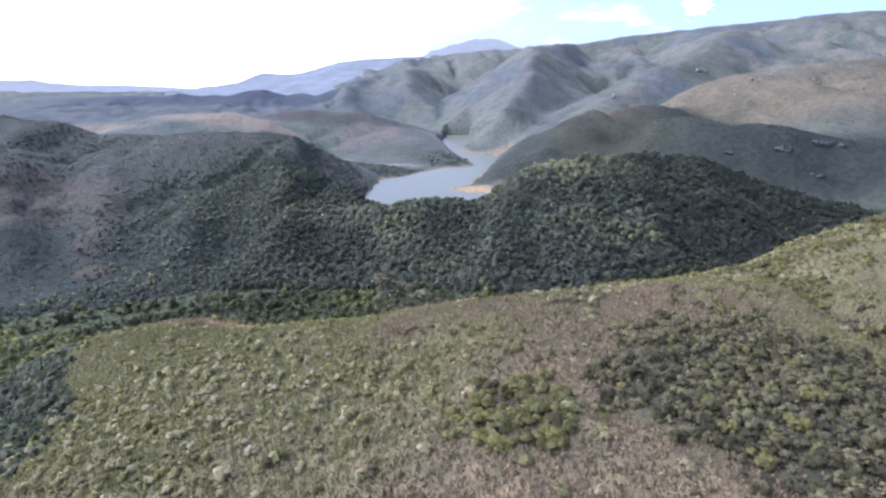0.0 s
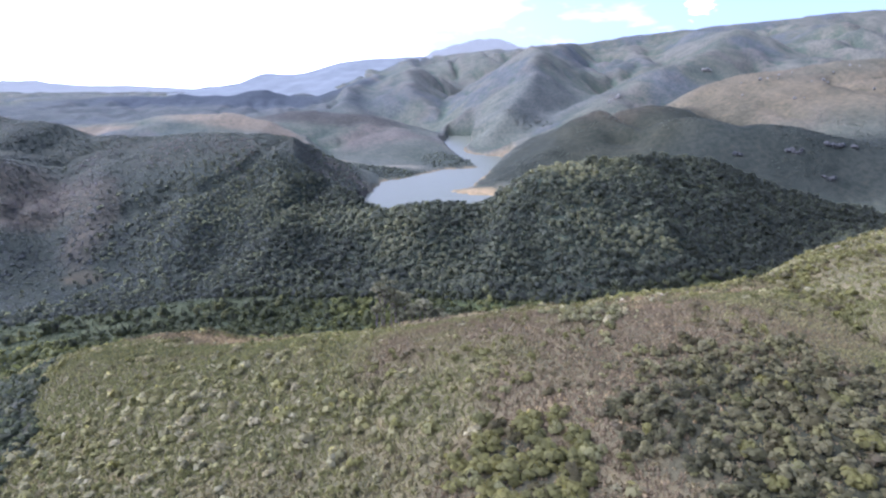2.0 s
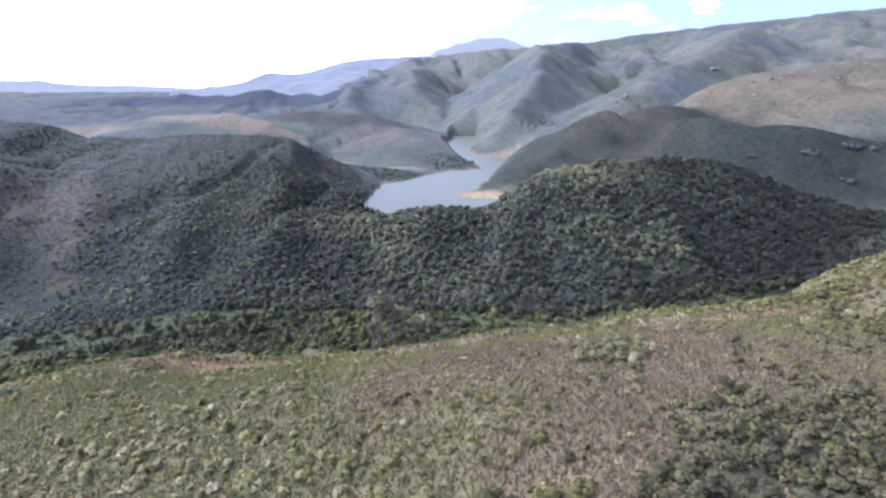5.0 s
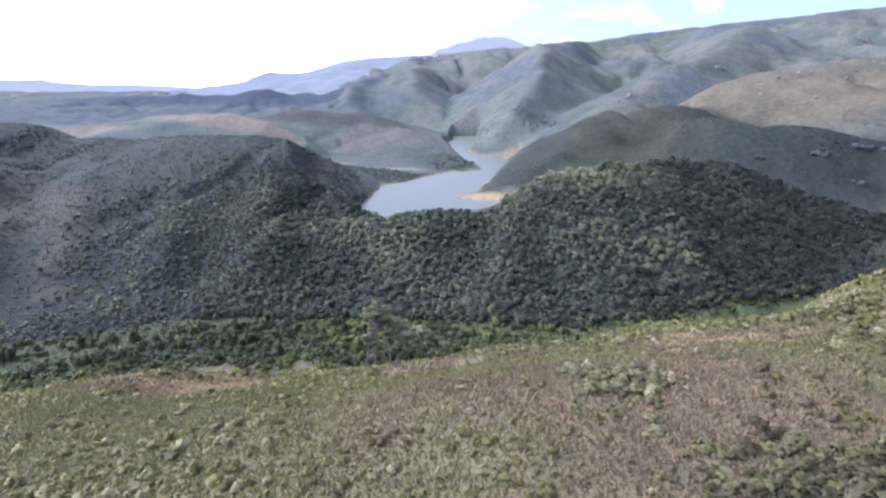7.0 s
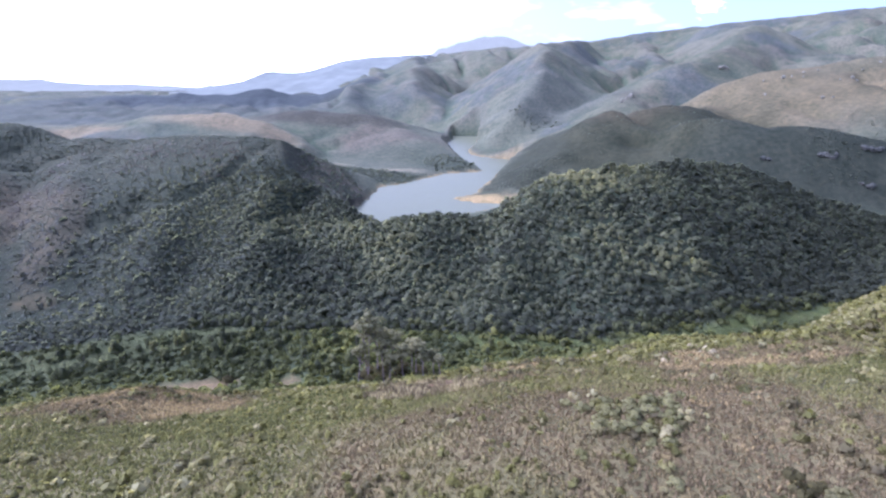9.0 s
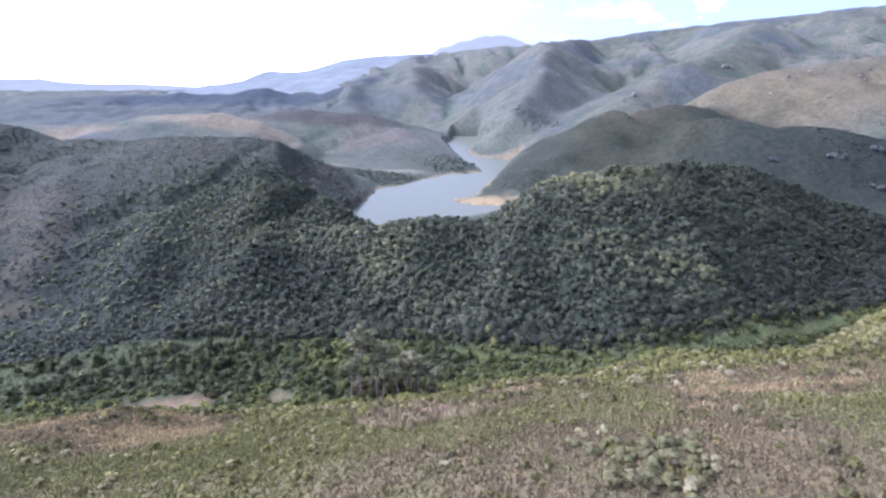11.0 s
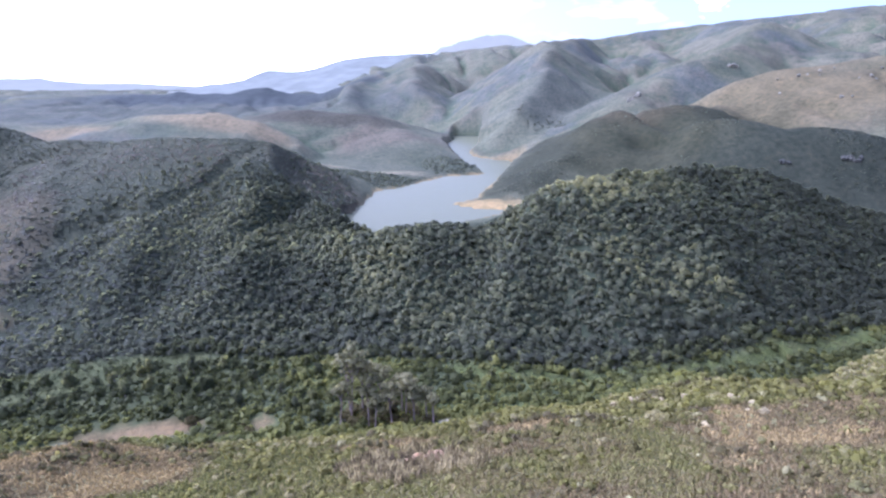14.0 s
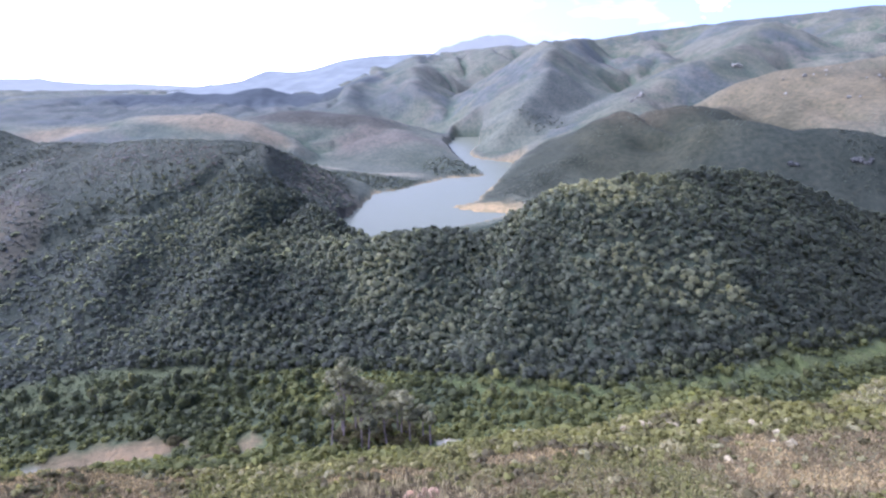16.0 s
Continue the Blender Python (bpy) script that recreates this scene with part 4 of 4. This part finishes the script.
x, y, u = x[keep], y[keep], u[keep]
scattered("lakeside_scrub", small, x, y, 1.4 + 1.8 * ((u * 7.3) % 1) ** 2, 0.45 * ((u * 13.7) % 1), SCRUB, "dark scrub on the slopes round the lake", "scrub", 0.1, 0.15, 12)


x, y, u = spread(6500, -230, 90, 540, 930, 46)
keep = (terrain(x, y) > 19.0) & (0.75 * zone(x, y, -100, 755, 115, 40, -4) + 0.5 * zone(x, y, 10, 855, 75, 45, -40) + 0.8 * zone(x, y, -125, 610, 38, 80, 12) > 0.2 + 0.5 * u) & (zone(x, y, -110, 800, 95, 9, 4) < 0.5)
x, y, u = x[keep], y[keep], u[keep]
scattered("headland_wood", small, x, y, 1.4 + 1.3 * u, 0.2 + 0.5 * ((u * 13.7) % 1), SCRUB, "dark low wood on the headlands of the lake", "wood", 0.1, 0.2, 47, 1.2)
x, y, u = spread(6500, 60, 620, 590, 860, 48)
keep = (terrain(x, y) > 20) & (zone(x, y, 240, 780, 215, 130, 20) + zone(x, y, 430, 660, 170, 120) > 0.08 + 0.2 * u) & (y < 850) & (fbm(x, y, 60, 3, 52) > 0.35 * u - 0.05) & (zone(x, y, 640, 940, 300, 110, 6) < 0.15)
x, y, u = x[keep], y[keep], u[keep]
scattered("slope_scrub", dots, x, y, 0.9 + 1.1 * u ** 2, 0.15 + 0.4 * ((u * 13.7) % 1), SCRUB, "dark scrub over the slope beyond the forest", "scrub", 0.1, 0.35, 49, 2.5)


# ---- single bushes and trees ----
def part(name, shape, material, parent, label="", at=None):
    ob = new(name, shape if isinstance(shape, bpy.types.Mesh) else plant_mesh(name, shape, material))
    ob.parent = parent
    if at:
        ob.location = at
    return tagged(ob, label)


def low_stems(seed, size):
    g = np.random.default_rng(seed)
    out = []
    for k in range(4):
        a, r = g.uniform(0, 6.28), size * g.uniform(0.25, 0.5)
        out.append(stem([(0, 0, -0.3), (0.4 * r * math.cos(a), 0.4 * r * math.sin(a), size * 0.3), (r * math.cos(a), r * math.sin(a), size * 0.7)], [0.09 * size, 0.06 * size, 0.02 * size], 4))
    return joined(out)


def ground_at(x, y):
    return float(terrain(np.array([x]), np.array([y]))[0])


def bush_kind(name, label, material, group, places, seed, wide=1.0, high=1.0, leaf=0.17, n=110, lobes=8):
    """Bushes of one kind: each a crown of leaf clumps over forked stems."""
    models = []
    for k in range(3):
        models.append((plant_mesh("crown", leaf_cloud(seed + k, n, wide, high, lobes, leaf), material), plant_mesh("stems", low_stems(seed + k, high), BARK)))
    g = np.random.default_rng(seed)
    for i, (px, py, r) in enumerate(places):
        top = new(name)
        crown, stems = models[i % 3]
        part("crown", crown, None, top)
        part("stems", stems, None, top)
        r *= 1.4
        top.matrix_world = pose(px, py, ground_at(px, py) - 0.1, 0, 0, float(g.uniform(0, 360))) @ Matrix.Diagonal((r, r, r * 0.92, 1))
        tagged(top, label, "bush", group)


bush_kind("silver_bush", "pale silvery-white flowering bush standing in the heath", SILVER, "silver bushes in the heath",
          [(6, 101, 1.9), (-29, 106, 2.0), (-43, 85, 1.9), (-52, 124, 1.6), (-62, 120, 1.8), (-48, 106, 1.7), (-62, 100, 1.6), (32, 111, 1.0), (-3, 84, 1.4), (76, 94, 1.3),
           (90, 106, 1.2), (68, 72, 1.7), (26, 69, 1.0), (-76, 115, 1.4), (1, 110, 0.9), (-38, 130, 1.3), (-58, 113, 1.7), (41, 72, 1.2), (-70, 92, 1.5), (-55, 95, 1.3), (-66, 131, 1.2), (34, 168, 1.6), (40, 131, 0.9), (52, 149, 0.9), (7, 131, 1.0)], 200)
bush_kind("pale_bush", "light grey-green bush on the open slope", SILVER, "pale bushes down the slope",
          [(-80, 125, 1.2), (-44, 116, 1.3), (-34, 97, 1.1), (-72, 140, 1.1), (-88, 134, 1.2), (46, 145, 1.5), (52, 152, 1.3), (20, 190, 1.2), (45, 205, 1.3), (70, 185, 1.2), (120, 205, 1.4), (140, 215, 1.3), (-45, 175, 1.2), (-70, 168, 1.2), (100, 150, 1.1), (150, 200, 1.2), (15, 232, 1.5), (60, 228, 1.4), (-15, 240, 1.3)], 230)
bush_kind("yellow_bush", "yellow-green leafy bush in the heath", YELLOW, "yellow-green bushes",
          [(-27, 120, 1.5), (-36, 103, 1.7), (27, 92, 2.0), (22, 100, 1.6), (48, 127, 1.5), (38, 121, 1.0), (9, 84, 1.6), (5, 88, 1.7), (55, 111, 1.2), (-50, 84, 1.0), (20, 70, 1.2), (50, 93, 1.4),
           (58, 84, 1.5), (60, 77, 1.4), (14, 116, 1.2), (29, 141, 1.2), (11, 125, 1.1), (-26, 135, 1.1), (-88, 262, 1.8), (-60, 262, 1.9), (-50, 250, 1.6)], 260)
bush_kind("dark_bush", "dark dense bush casting shade on the heath", DARK_BUSH, "dark bushes",
          [(53, 125, 1.3), (60, 129, 1.6), (23, 113, 1.2), (69, 102, 2.0), (68, 96, 2.1), (68, 106, 1.8), (60, 92, 1.7), (14, 99, 1.8), (11, 103, 1.6), (22, 87, 1.9), (16, 83, 1.8), (-35, 86, 1.5), (-52, 153, 1.2),
           (65, 120, 1.1), (82, 112, 1.7), (75, 104, 1.9), (64, 99, 1.8), (72, 109, 1.6), (-54, 155, 1.3), (61, 133, 1.4), (63, 130, 1.2), (55, 126, 1.5), (36, 147, 0.9)], 290, 1.0, 1.0, 0.2)
bush_kind("green_bush", "fresh green rounded bush in a thicket", GREEN_ONE, "green bushes of the thicket",
          [(17, 100, 2.2), (8, 97, 2.1), (11, 82, 2.0), (19, 92, 2.3), (25, 96, 2.0), (13, 89, 2.2), (7, 91, 1.8), (60, 104, 1.6), (67, 111, 1.5), (78, 102, 1.9), (74, 90, 2.0), (53, 89, 1.6), (53, 81, 1.7), (54, 73, 1.8),
           (81, 91, 1.8), (66, 81, 1.9), (19, 120, 1.4), (39, 97, 1.2), (54, 118, 1.2), (24, 105, 1.6), (6, 138, 1.3), (9, 135, 1.2), (3, 134, 1.1), (-4, 141, 1.0)], 320)


bush_kind("olive_bush", "rounded olive-green bush in a dense clump near the spur's lip", OLIVE, "olive bushes near the lip",
          [(33, 158, 1.5), (35, 151, 1.5), (38, 155, 1.7), (37, 148, 1.4), (40, 148, 1.7), (43, 147, 1.4), (42, 152, 1.8), (46, 153, 1.9), (49, 151, 1.5), (47, 158, 1.7), (43, 158, 1.5), (51, 156, 1.5), (39, 161, 1.4), (53, 161, 1.3), (48, 147, 1.2), (45, 142, 1.2), (42, 143, 1.0), (31, 163, 1.2), (57, 164, 1.1), (72, 166, 1.3), (78, 170, 1.3), (84, 168, 1.1), (42, 132, 1.2)], 410, 1.0, 1.1, 0.18, 130)
# dark bushes added for both the brush and the shade beneath the gums
bush_kind("undergrowth_bush", "dark twiggy undergrowth beneath the gum trees", DARK_BUSH, "undergrowth of the gum grove", [(-38, 283, 2.4), (-33, 279, 2.6), (-29, 284, 2.8), (-25, 280, 2.5), (-21, 286, 2.9), (-17, 281, 2.4), (-12, 280, 2.6), (-8, 284, 2.3), (-4, 280, 2.0), (-30, 289, 3.0), (-19, 290, 3.0), (-36, 288, 2.6), (-1, 282, 1.8), (-10, 289, 2.6)], 390, 1.0, 1.5, 0.16, 120)
bush_kind("round_bush", "dark rounded bush beside a patch of bare earth", DARK_BUSH, "round bushes by the bare earth", [(-103, 280, 2.3), (-76, 274, 1.7), (-80, 279, 1.4), (-84, 268, 1.6)], 380, 1.0, 1.2, 0.18, 130)


clump_x, clump_y, clump_u = spread(85, -1, 30, 77, 107, 89)
inner = zone(clump_x, clump_y, 15, 92, 13, 13) > 0.4
bush_kind("green_bush", "olive-green bush crowded into a clump on the heath", GREEN_ONE, "green bushes of the thicket",
          [(float(px), float(py), float(1.1 + 0.8 * v)) for px, py, v in zip(clump_x[inner], clump_y[inner], clump_u[inner])], 350)


def forest_trees():
    """The trees of the forest's lower edge and of the valley, each one a thing."""
    models = []
    for k in range(6):
        crown = plant_mesh("crown", leaf_cloud(400 + k, 70, 1.0, 1.6, 7, 0.21, 0.25), FOREST_ONE)
        g = np.random.default_rng(400 + k)
        limbs = [stem([(0, 0, -0.15), (0.03, 0.0, 0.35), (g.uniform(-.1, .1), g.uniform(-.1, .1), 1.1)], [0.09, 0.07, 0.02], 5)]
        for a in (0.4, 2.4, 4.5):
            limbs.append(stem([(0.02, 0, 0.35), (0.3 * math.cos(a + k), 0.3 * math.sin(a + k), 0.75), (0.5 * math.cos(a + k), 0.5 * math.sin(a + k), 1.0)], [0.05, 0.035, 0.012], 4))
        models.append((crown, plant_mesh("trunk", joined(limbs), BARK)))
    g = np.random.default_rng(41)
    x, y, u = spread(2400, -150, 240, 322, 372, 42)
    keep = np.nonzero((forest_cover(x, y, 0) > 0.5) & (y < foot(x) + 8))[0][:185]
    edge = [(x[i], y[i], 2.1 + 1.4 * u[i], "dark evergreen tree at the foot of the forest", "trees along the forest edge") for i in keep]
    valley = []
    for row, count in (([(-250, 274), (-202, 299), (-178, 308), (-145, 317), (-118, 326), (-60, 330)], 30), ([(-215, 262), (-183, 283), (-156, 298), (-136, 305), (-98, 311), (-50, 318)], 28), ([(-105, 282), (-91, 287), (-75, 306)], 5), ([(-60, 296), (-48, 304), (-52, 285)], 6)):
        xs, ys = [q[0] for q in row], [q[1] for q in row]
        for k in range(count):
            s = (k + g.uniform(-0.3, 0.3)) / (count - 1) * (len(row) - 1)
            tx, ty = float(np.interp(s, range(len(row)), xs)) + g.uniform(-6, 6), float(np.interp(s, range(len(row)), ys)) + g.uniform(-5, 5)
            valley.append((tx, ty, 1.9 + 1.5 * g.uniform(0, 1), "dark upright tree in a loose row on the valley floor", "tree rows on the valley floor"))
    x, y, u = spread(90, 10, 200, 290, 330, 44)
    ok = (on_spur(x, y) < 0.5) & (forest_cover(x, y, 0) < 0.4)
    valley += [(x[i], y[i], 1.4 + 1.6 * u[i], "dark round-topped tree on the valley floor", "trees on the valley floor") for i in np.nonzero(ok)[0][:40]]
    for i, (px, py, r, label, group) in enumerate(edge + valley):
        top = new("tree")
        part("crown", models[i % 6][0], None, top)
        part("trunk", models[i % 6][1], None, top)
        top.matrix_world = pose(px, py, ground_at(px, py) - 0.1, 0, 0, float(g.uniform(0, 360))) @ Matrix.Diagonal((r, r, r * float(g.uniform(0.95, 1.3) if i < len(edge) else g.uniform(1.2, 1.8)), 1))
        tagged(top, label, "tree", group)


forest_trees()


def gum_tree(px, py, height, seed):
    """A tall gum: bare trunk, forking limbs and loose tufts of leaves at their ends."""
    g = np.random.default_rng(seed)
    top = new("gum_tree")
    fork = height * g.uniform(0.4, 0.52)
    lean = g.uniform(-0.06, 0.06, 2) * height
    bole = part("trunk", stem([(0, 0, -0.6), (lean[0] * 0.3, lean[1] * 0.3, fork * 0.5), (lean[0] * 0.7, lean[1] * 0.7, fork), (lean[0], lean[1], height * 0.72)], [0.42, 0.34, 0.26, 0.08], 7), GUM_BARK, top)
    clouds = []
    for k in range(7):
        a, r = k * 1.05 + g.uniform(-0.4, 0.4), height * g.uniform(0.07, 0.14)
        foot = (lean[0] * 0.7, lean[1] * 0.7, fork + (height * 0.65 - fork) * k / 7)
        tip = (lean[0] + r * math.cos(a), lean[1] + r * math.sin(a), min(height * 0.93, foot[2] + height * g.uniform(0.14, 0.3)))
        midp = tuple(0.55 * p + 0.45 * q for p, q in zip(foot, tip))
        part("limb", stem([foot, midp, tip], [0.17, 0.1, 0.03], 5), GUM_BARK, bole)
        w = height * g.uniform(0.07, 0.105)
        clouds.append(moved(leaf_cloud(seed * 10 + k, 96, w * 1.3, w, 4, 0.48), tip[0], tip[1], tip[2] - w * 0.45))
        if k % 2:
            clouds.append(moved(leaf_cloud(seed * 10 + k + 50, 18, w * 0.8, w * 0.7, 3, 0.42), midp[0], midp[1], midp[2] - w * 0.1))
    clouds.append(moved(leaf_cloud(seed * 10 + 9, 90, height * 0.13, height * 0.12, 4, 0.5), lean[0], lean[1], height * 0.9 - height * 0.06))
    part("crown", joined(clouds), GUM_LEAF, top)
    top.location = (px, py, ground_at(px, py) - 0.1)
    tagged(top, "tall grey-green gum tree with a bare pale trunk", "tree", "gum grove in the valley")


for i, (gx, gy, gh) in enumerate([(-35, 282, 39), (-31, 287, 29), (-27, 279, 25), (-22, 285, 27), (-17, 278, 22), (-12, 284, 24), (-8, 279, 20), (-3, 283, 18), (0, 279, 15), (-39, 279, 22), (-29, 291, 26), (-14, 289, 22), (-24, 276, 19), (-36, 286, 33)]):
    gum_tree(gx, gy, gh, 500 + i)


# ---- rocks ----
def boulder_shape(seed, rough=0.32):
    bm = bmesh.new()
    bmesh.ops.create_icosphere(bm, subdivisions=2, radius=1.0)
    off = Vector((seed * 3.1, seed * 1.7, seed * 0.9))
    for v in bm.verts:
        c = v.co.normalized()
        k = 1 + rough * noise.noise(c * 1.4 + off) + 0.5 * rough * noise.noise(c * 3.3 + off)
        v.co = Vector((round(c.x * 2.6) / 2.6 * 0.35 + c.x * 0.65, round(c.y * 2.6) / 2.6 * 0.35 + c.y * 0.65, c.z)) * k
    me = bpy.data.meshes.new("boulder")
    bm.to_mesh(me)
    bm.free()
    return me


boulders = [boulder_shape(k) for k in range(6)]
for b in boulders:
    b.materials.append(ROCK)
ledges = [boulder_shape(k + 30, 0.5) for k in range(6)]
for b in ledges:
    b.materials.append(CLIFF)
crags = [boulder_shape(k + 50, 0.5) for k in range(6)]
for b in crags:
    b.materials.append(FAR_ROCK)


def rock(px, py, sx, sy, sz, label, group, seed, turn=None, sunk=0.25, shapes=boulders):
    ob = new("boulder", shapes[seed % 6])
    ob.matrix_world = pose(px, py, ground_at(px, py) + sz * (1 - 2 * sunk), 0, 0, seed * 47.0 if turn is None else turn) @ Matrix.Diagonal((sx, sy, sz, 1))
    tagged(ob, label, "rock", group)


for i, (px, py, s) in enumerate([(64, 252, 1.7), (66, 251, 2.0), (69, 250, 2.3), (71, 248, 1.9), (74, 243, 2.2), (76, 243, 1.4), (83, 242, 1.9), (87, 245, 2.1), (85, 244, 1.5), (95, 238, 1.7), (97, 237, 1.1), (95, 227, 1.7), (93, 219, 1.9), (90, 221, 1.2), (74, 212, 1.6), (188, 251, 1.6)]):
    rock(px, py, s * 0.8, s * 0.6, s * 0.6, "pale weathered boulder among the scrub", "pale boulders on the slope", i)
for i, (px, py, s) in enumerate([(598, 1265, 9), (588, 1262, 7), (606, 1268, 6), (536, 942, 4), (548, 940, 3), (618, 905, 4.5), (628, 908, 3.5), (641, 839, 5), (655, 842, 4), (348, 1098, 7), (340, 1085, 6), (316, 1049, 5), (326, 1060, 5), (490, 904, 3), (533, 836, 3.5), (545, 833, 2.5), (560, 930, 2.5), (575, 955, 3), (600, 960, 2.2), (650, 930, 3), (690, 950, 3.5), (705, 948, 2.5), (720, 900, 2.6), (510, 950, 2.4), (590, 890, 2.2), (352, 1110, 5), (333, 1072, 4), (322, 1066, 3.5), (344, 1092, 4)]):
    rock(px, py, s * 0.8, s * 0.5, s * 0.6, "pale rock outcrop on the far hillside", "outcrops on the far hills", i + 20, sunk=0.35, shapes=crags)
for i, (px, py, s) in enumerate([(400, 627, 5), (405, 626, 6), (411, 622, 5), (416, 625, 4), (450, 634, 6), (457, 633, 7), (463, 632, 6), (470, 634, 5), (425, 593, 4), (431, 590, 5), (436, 592, 4), (343, 632, 5), (348, 630, 4), (480, 630, 5)]):
    rock(px, py, s * 0.9, s * 0.5, s * 0.55, "grey rock ledge on a dark slope", "rock ledges on the dark slope", i + 40, sunk=0.4, shapes=ledges)


def earth_bank():
    """A broken bank of pinkish earth and stone under the spur's lip, blocks standing out of it."""
    top = new("earth_bank")
    g = np.random.default_rng(61)
    for k in range(14):
        px, py = g.uniform(-4, 5), 207 + g.uniform(-3, 3)
        w = g.uniform(0.9, 2.2)
        ob = new("block", blocks[k % 6])
        ob.parent = top
        ob.matrix_world = pose(px, py - 0.12 * abs(px), ground_at(px, py - 0.12 * abs(px)) + w * 0.1, g.uniform(-15, 15), g.uniform(-15, 15), g.uniform(0, 360)) @ Matrix.Diagonal((w, w * 0.7, w * g.uniform(0.5, 1.0), 1))
    tagged(top, "crumbling bank of pinkish earth and stone blocks", "earth bank")


blocks = [boulder_shape(k + 11, 0.45) for k in range(6)]
for b in blocks:
    b.materials.append(EARTH)
earth_bank()


# ---- distance: hazy ranges on the skyline, their haze a glow of the surface ----
def far_range(name, material, y0, deep, foot, label, line, rough, fold, seed):
    """A hazy range on the skyline: a crest, with a front that falls towards the valley in spurs and gullies."""
    n, m = 300, 26
    xs, down = np.linspace(line[0][0], line[-1][0], n), np.linspace(0, 1, m)
    top = np.interp(xs, [p[0] for p in line], [p[1] for p in line]) + rough * fbm(xs, xs * 0 + 5, 260, 5, seed)
    X, S = np.meshgrid(xs, down, indexing="ij")
    T = np.repeat(top[:, None], m, 1)
    gully = np.abs(fbm(X + 0.3 * deep * S, S * deep * 0.4, 330, 3, seed + 3))
    Z = foot + (T - foot) * (1 - S) ** 0.85 + fold * (gully - 0.5) * np.minimum(S * 6, 1) * (1 - S)
    front = np.stack([X, y0 - deep * S, Z], -1).reshape(-1, 3)
    back_row = np.stack([xs, np.full(n, y0 + 80.0), np.full(n, 20.0)], 1)
    i, j = np.meshgrid(np.arange(n - 1), np.arange(m - 1), indexing="ij")
    f = np.stack([i * m + j, i * m + j + 1, (i + 1) * m + j + 1, (i + 1) * m + j], -1).reshape(-1, 4)
    k = np.arange(n - 1)
    f = np.concatenate([f, np.stack([k * m, (k + 1) * m, n * m + k + 1, n * m + k], 1)])
    tagged(new(name, mesh_from(name, np.concatenate([front, back_row]), f, material)), label, "mountains", kind="structure")


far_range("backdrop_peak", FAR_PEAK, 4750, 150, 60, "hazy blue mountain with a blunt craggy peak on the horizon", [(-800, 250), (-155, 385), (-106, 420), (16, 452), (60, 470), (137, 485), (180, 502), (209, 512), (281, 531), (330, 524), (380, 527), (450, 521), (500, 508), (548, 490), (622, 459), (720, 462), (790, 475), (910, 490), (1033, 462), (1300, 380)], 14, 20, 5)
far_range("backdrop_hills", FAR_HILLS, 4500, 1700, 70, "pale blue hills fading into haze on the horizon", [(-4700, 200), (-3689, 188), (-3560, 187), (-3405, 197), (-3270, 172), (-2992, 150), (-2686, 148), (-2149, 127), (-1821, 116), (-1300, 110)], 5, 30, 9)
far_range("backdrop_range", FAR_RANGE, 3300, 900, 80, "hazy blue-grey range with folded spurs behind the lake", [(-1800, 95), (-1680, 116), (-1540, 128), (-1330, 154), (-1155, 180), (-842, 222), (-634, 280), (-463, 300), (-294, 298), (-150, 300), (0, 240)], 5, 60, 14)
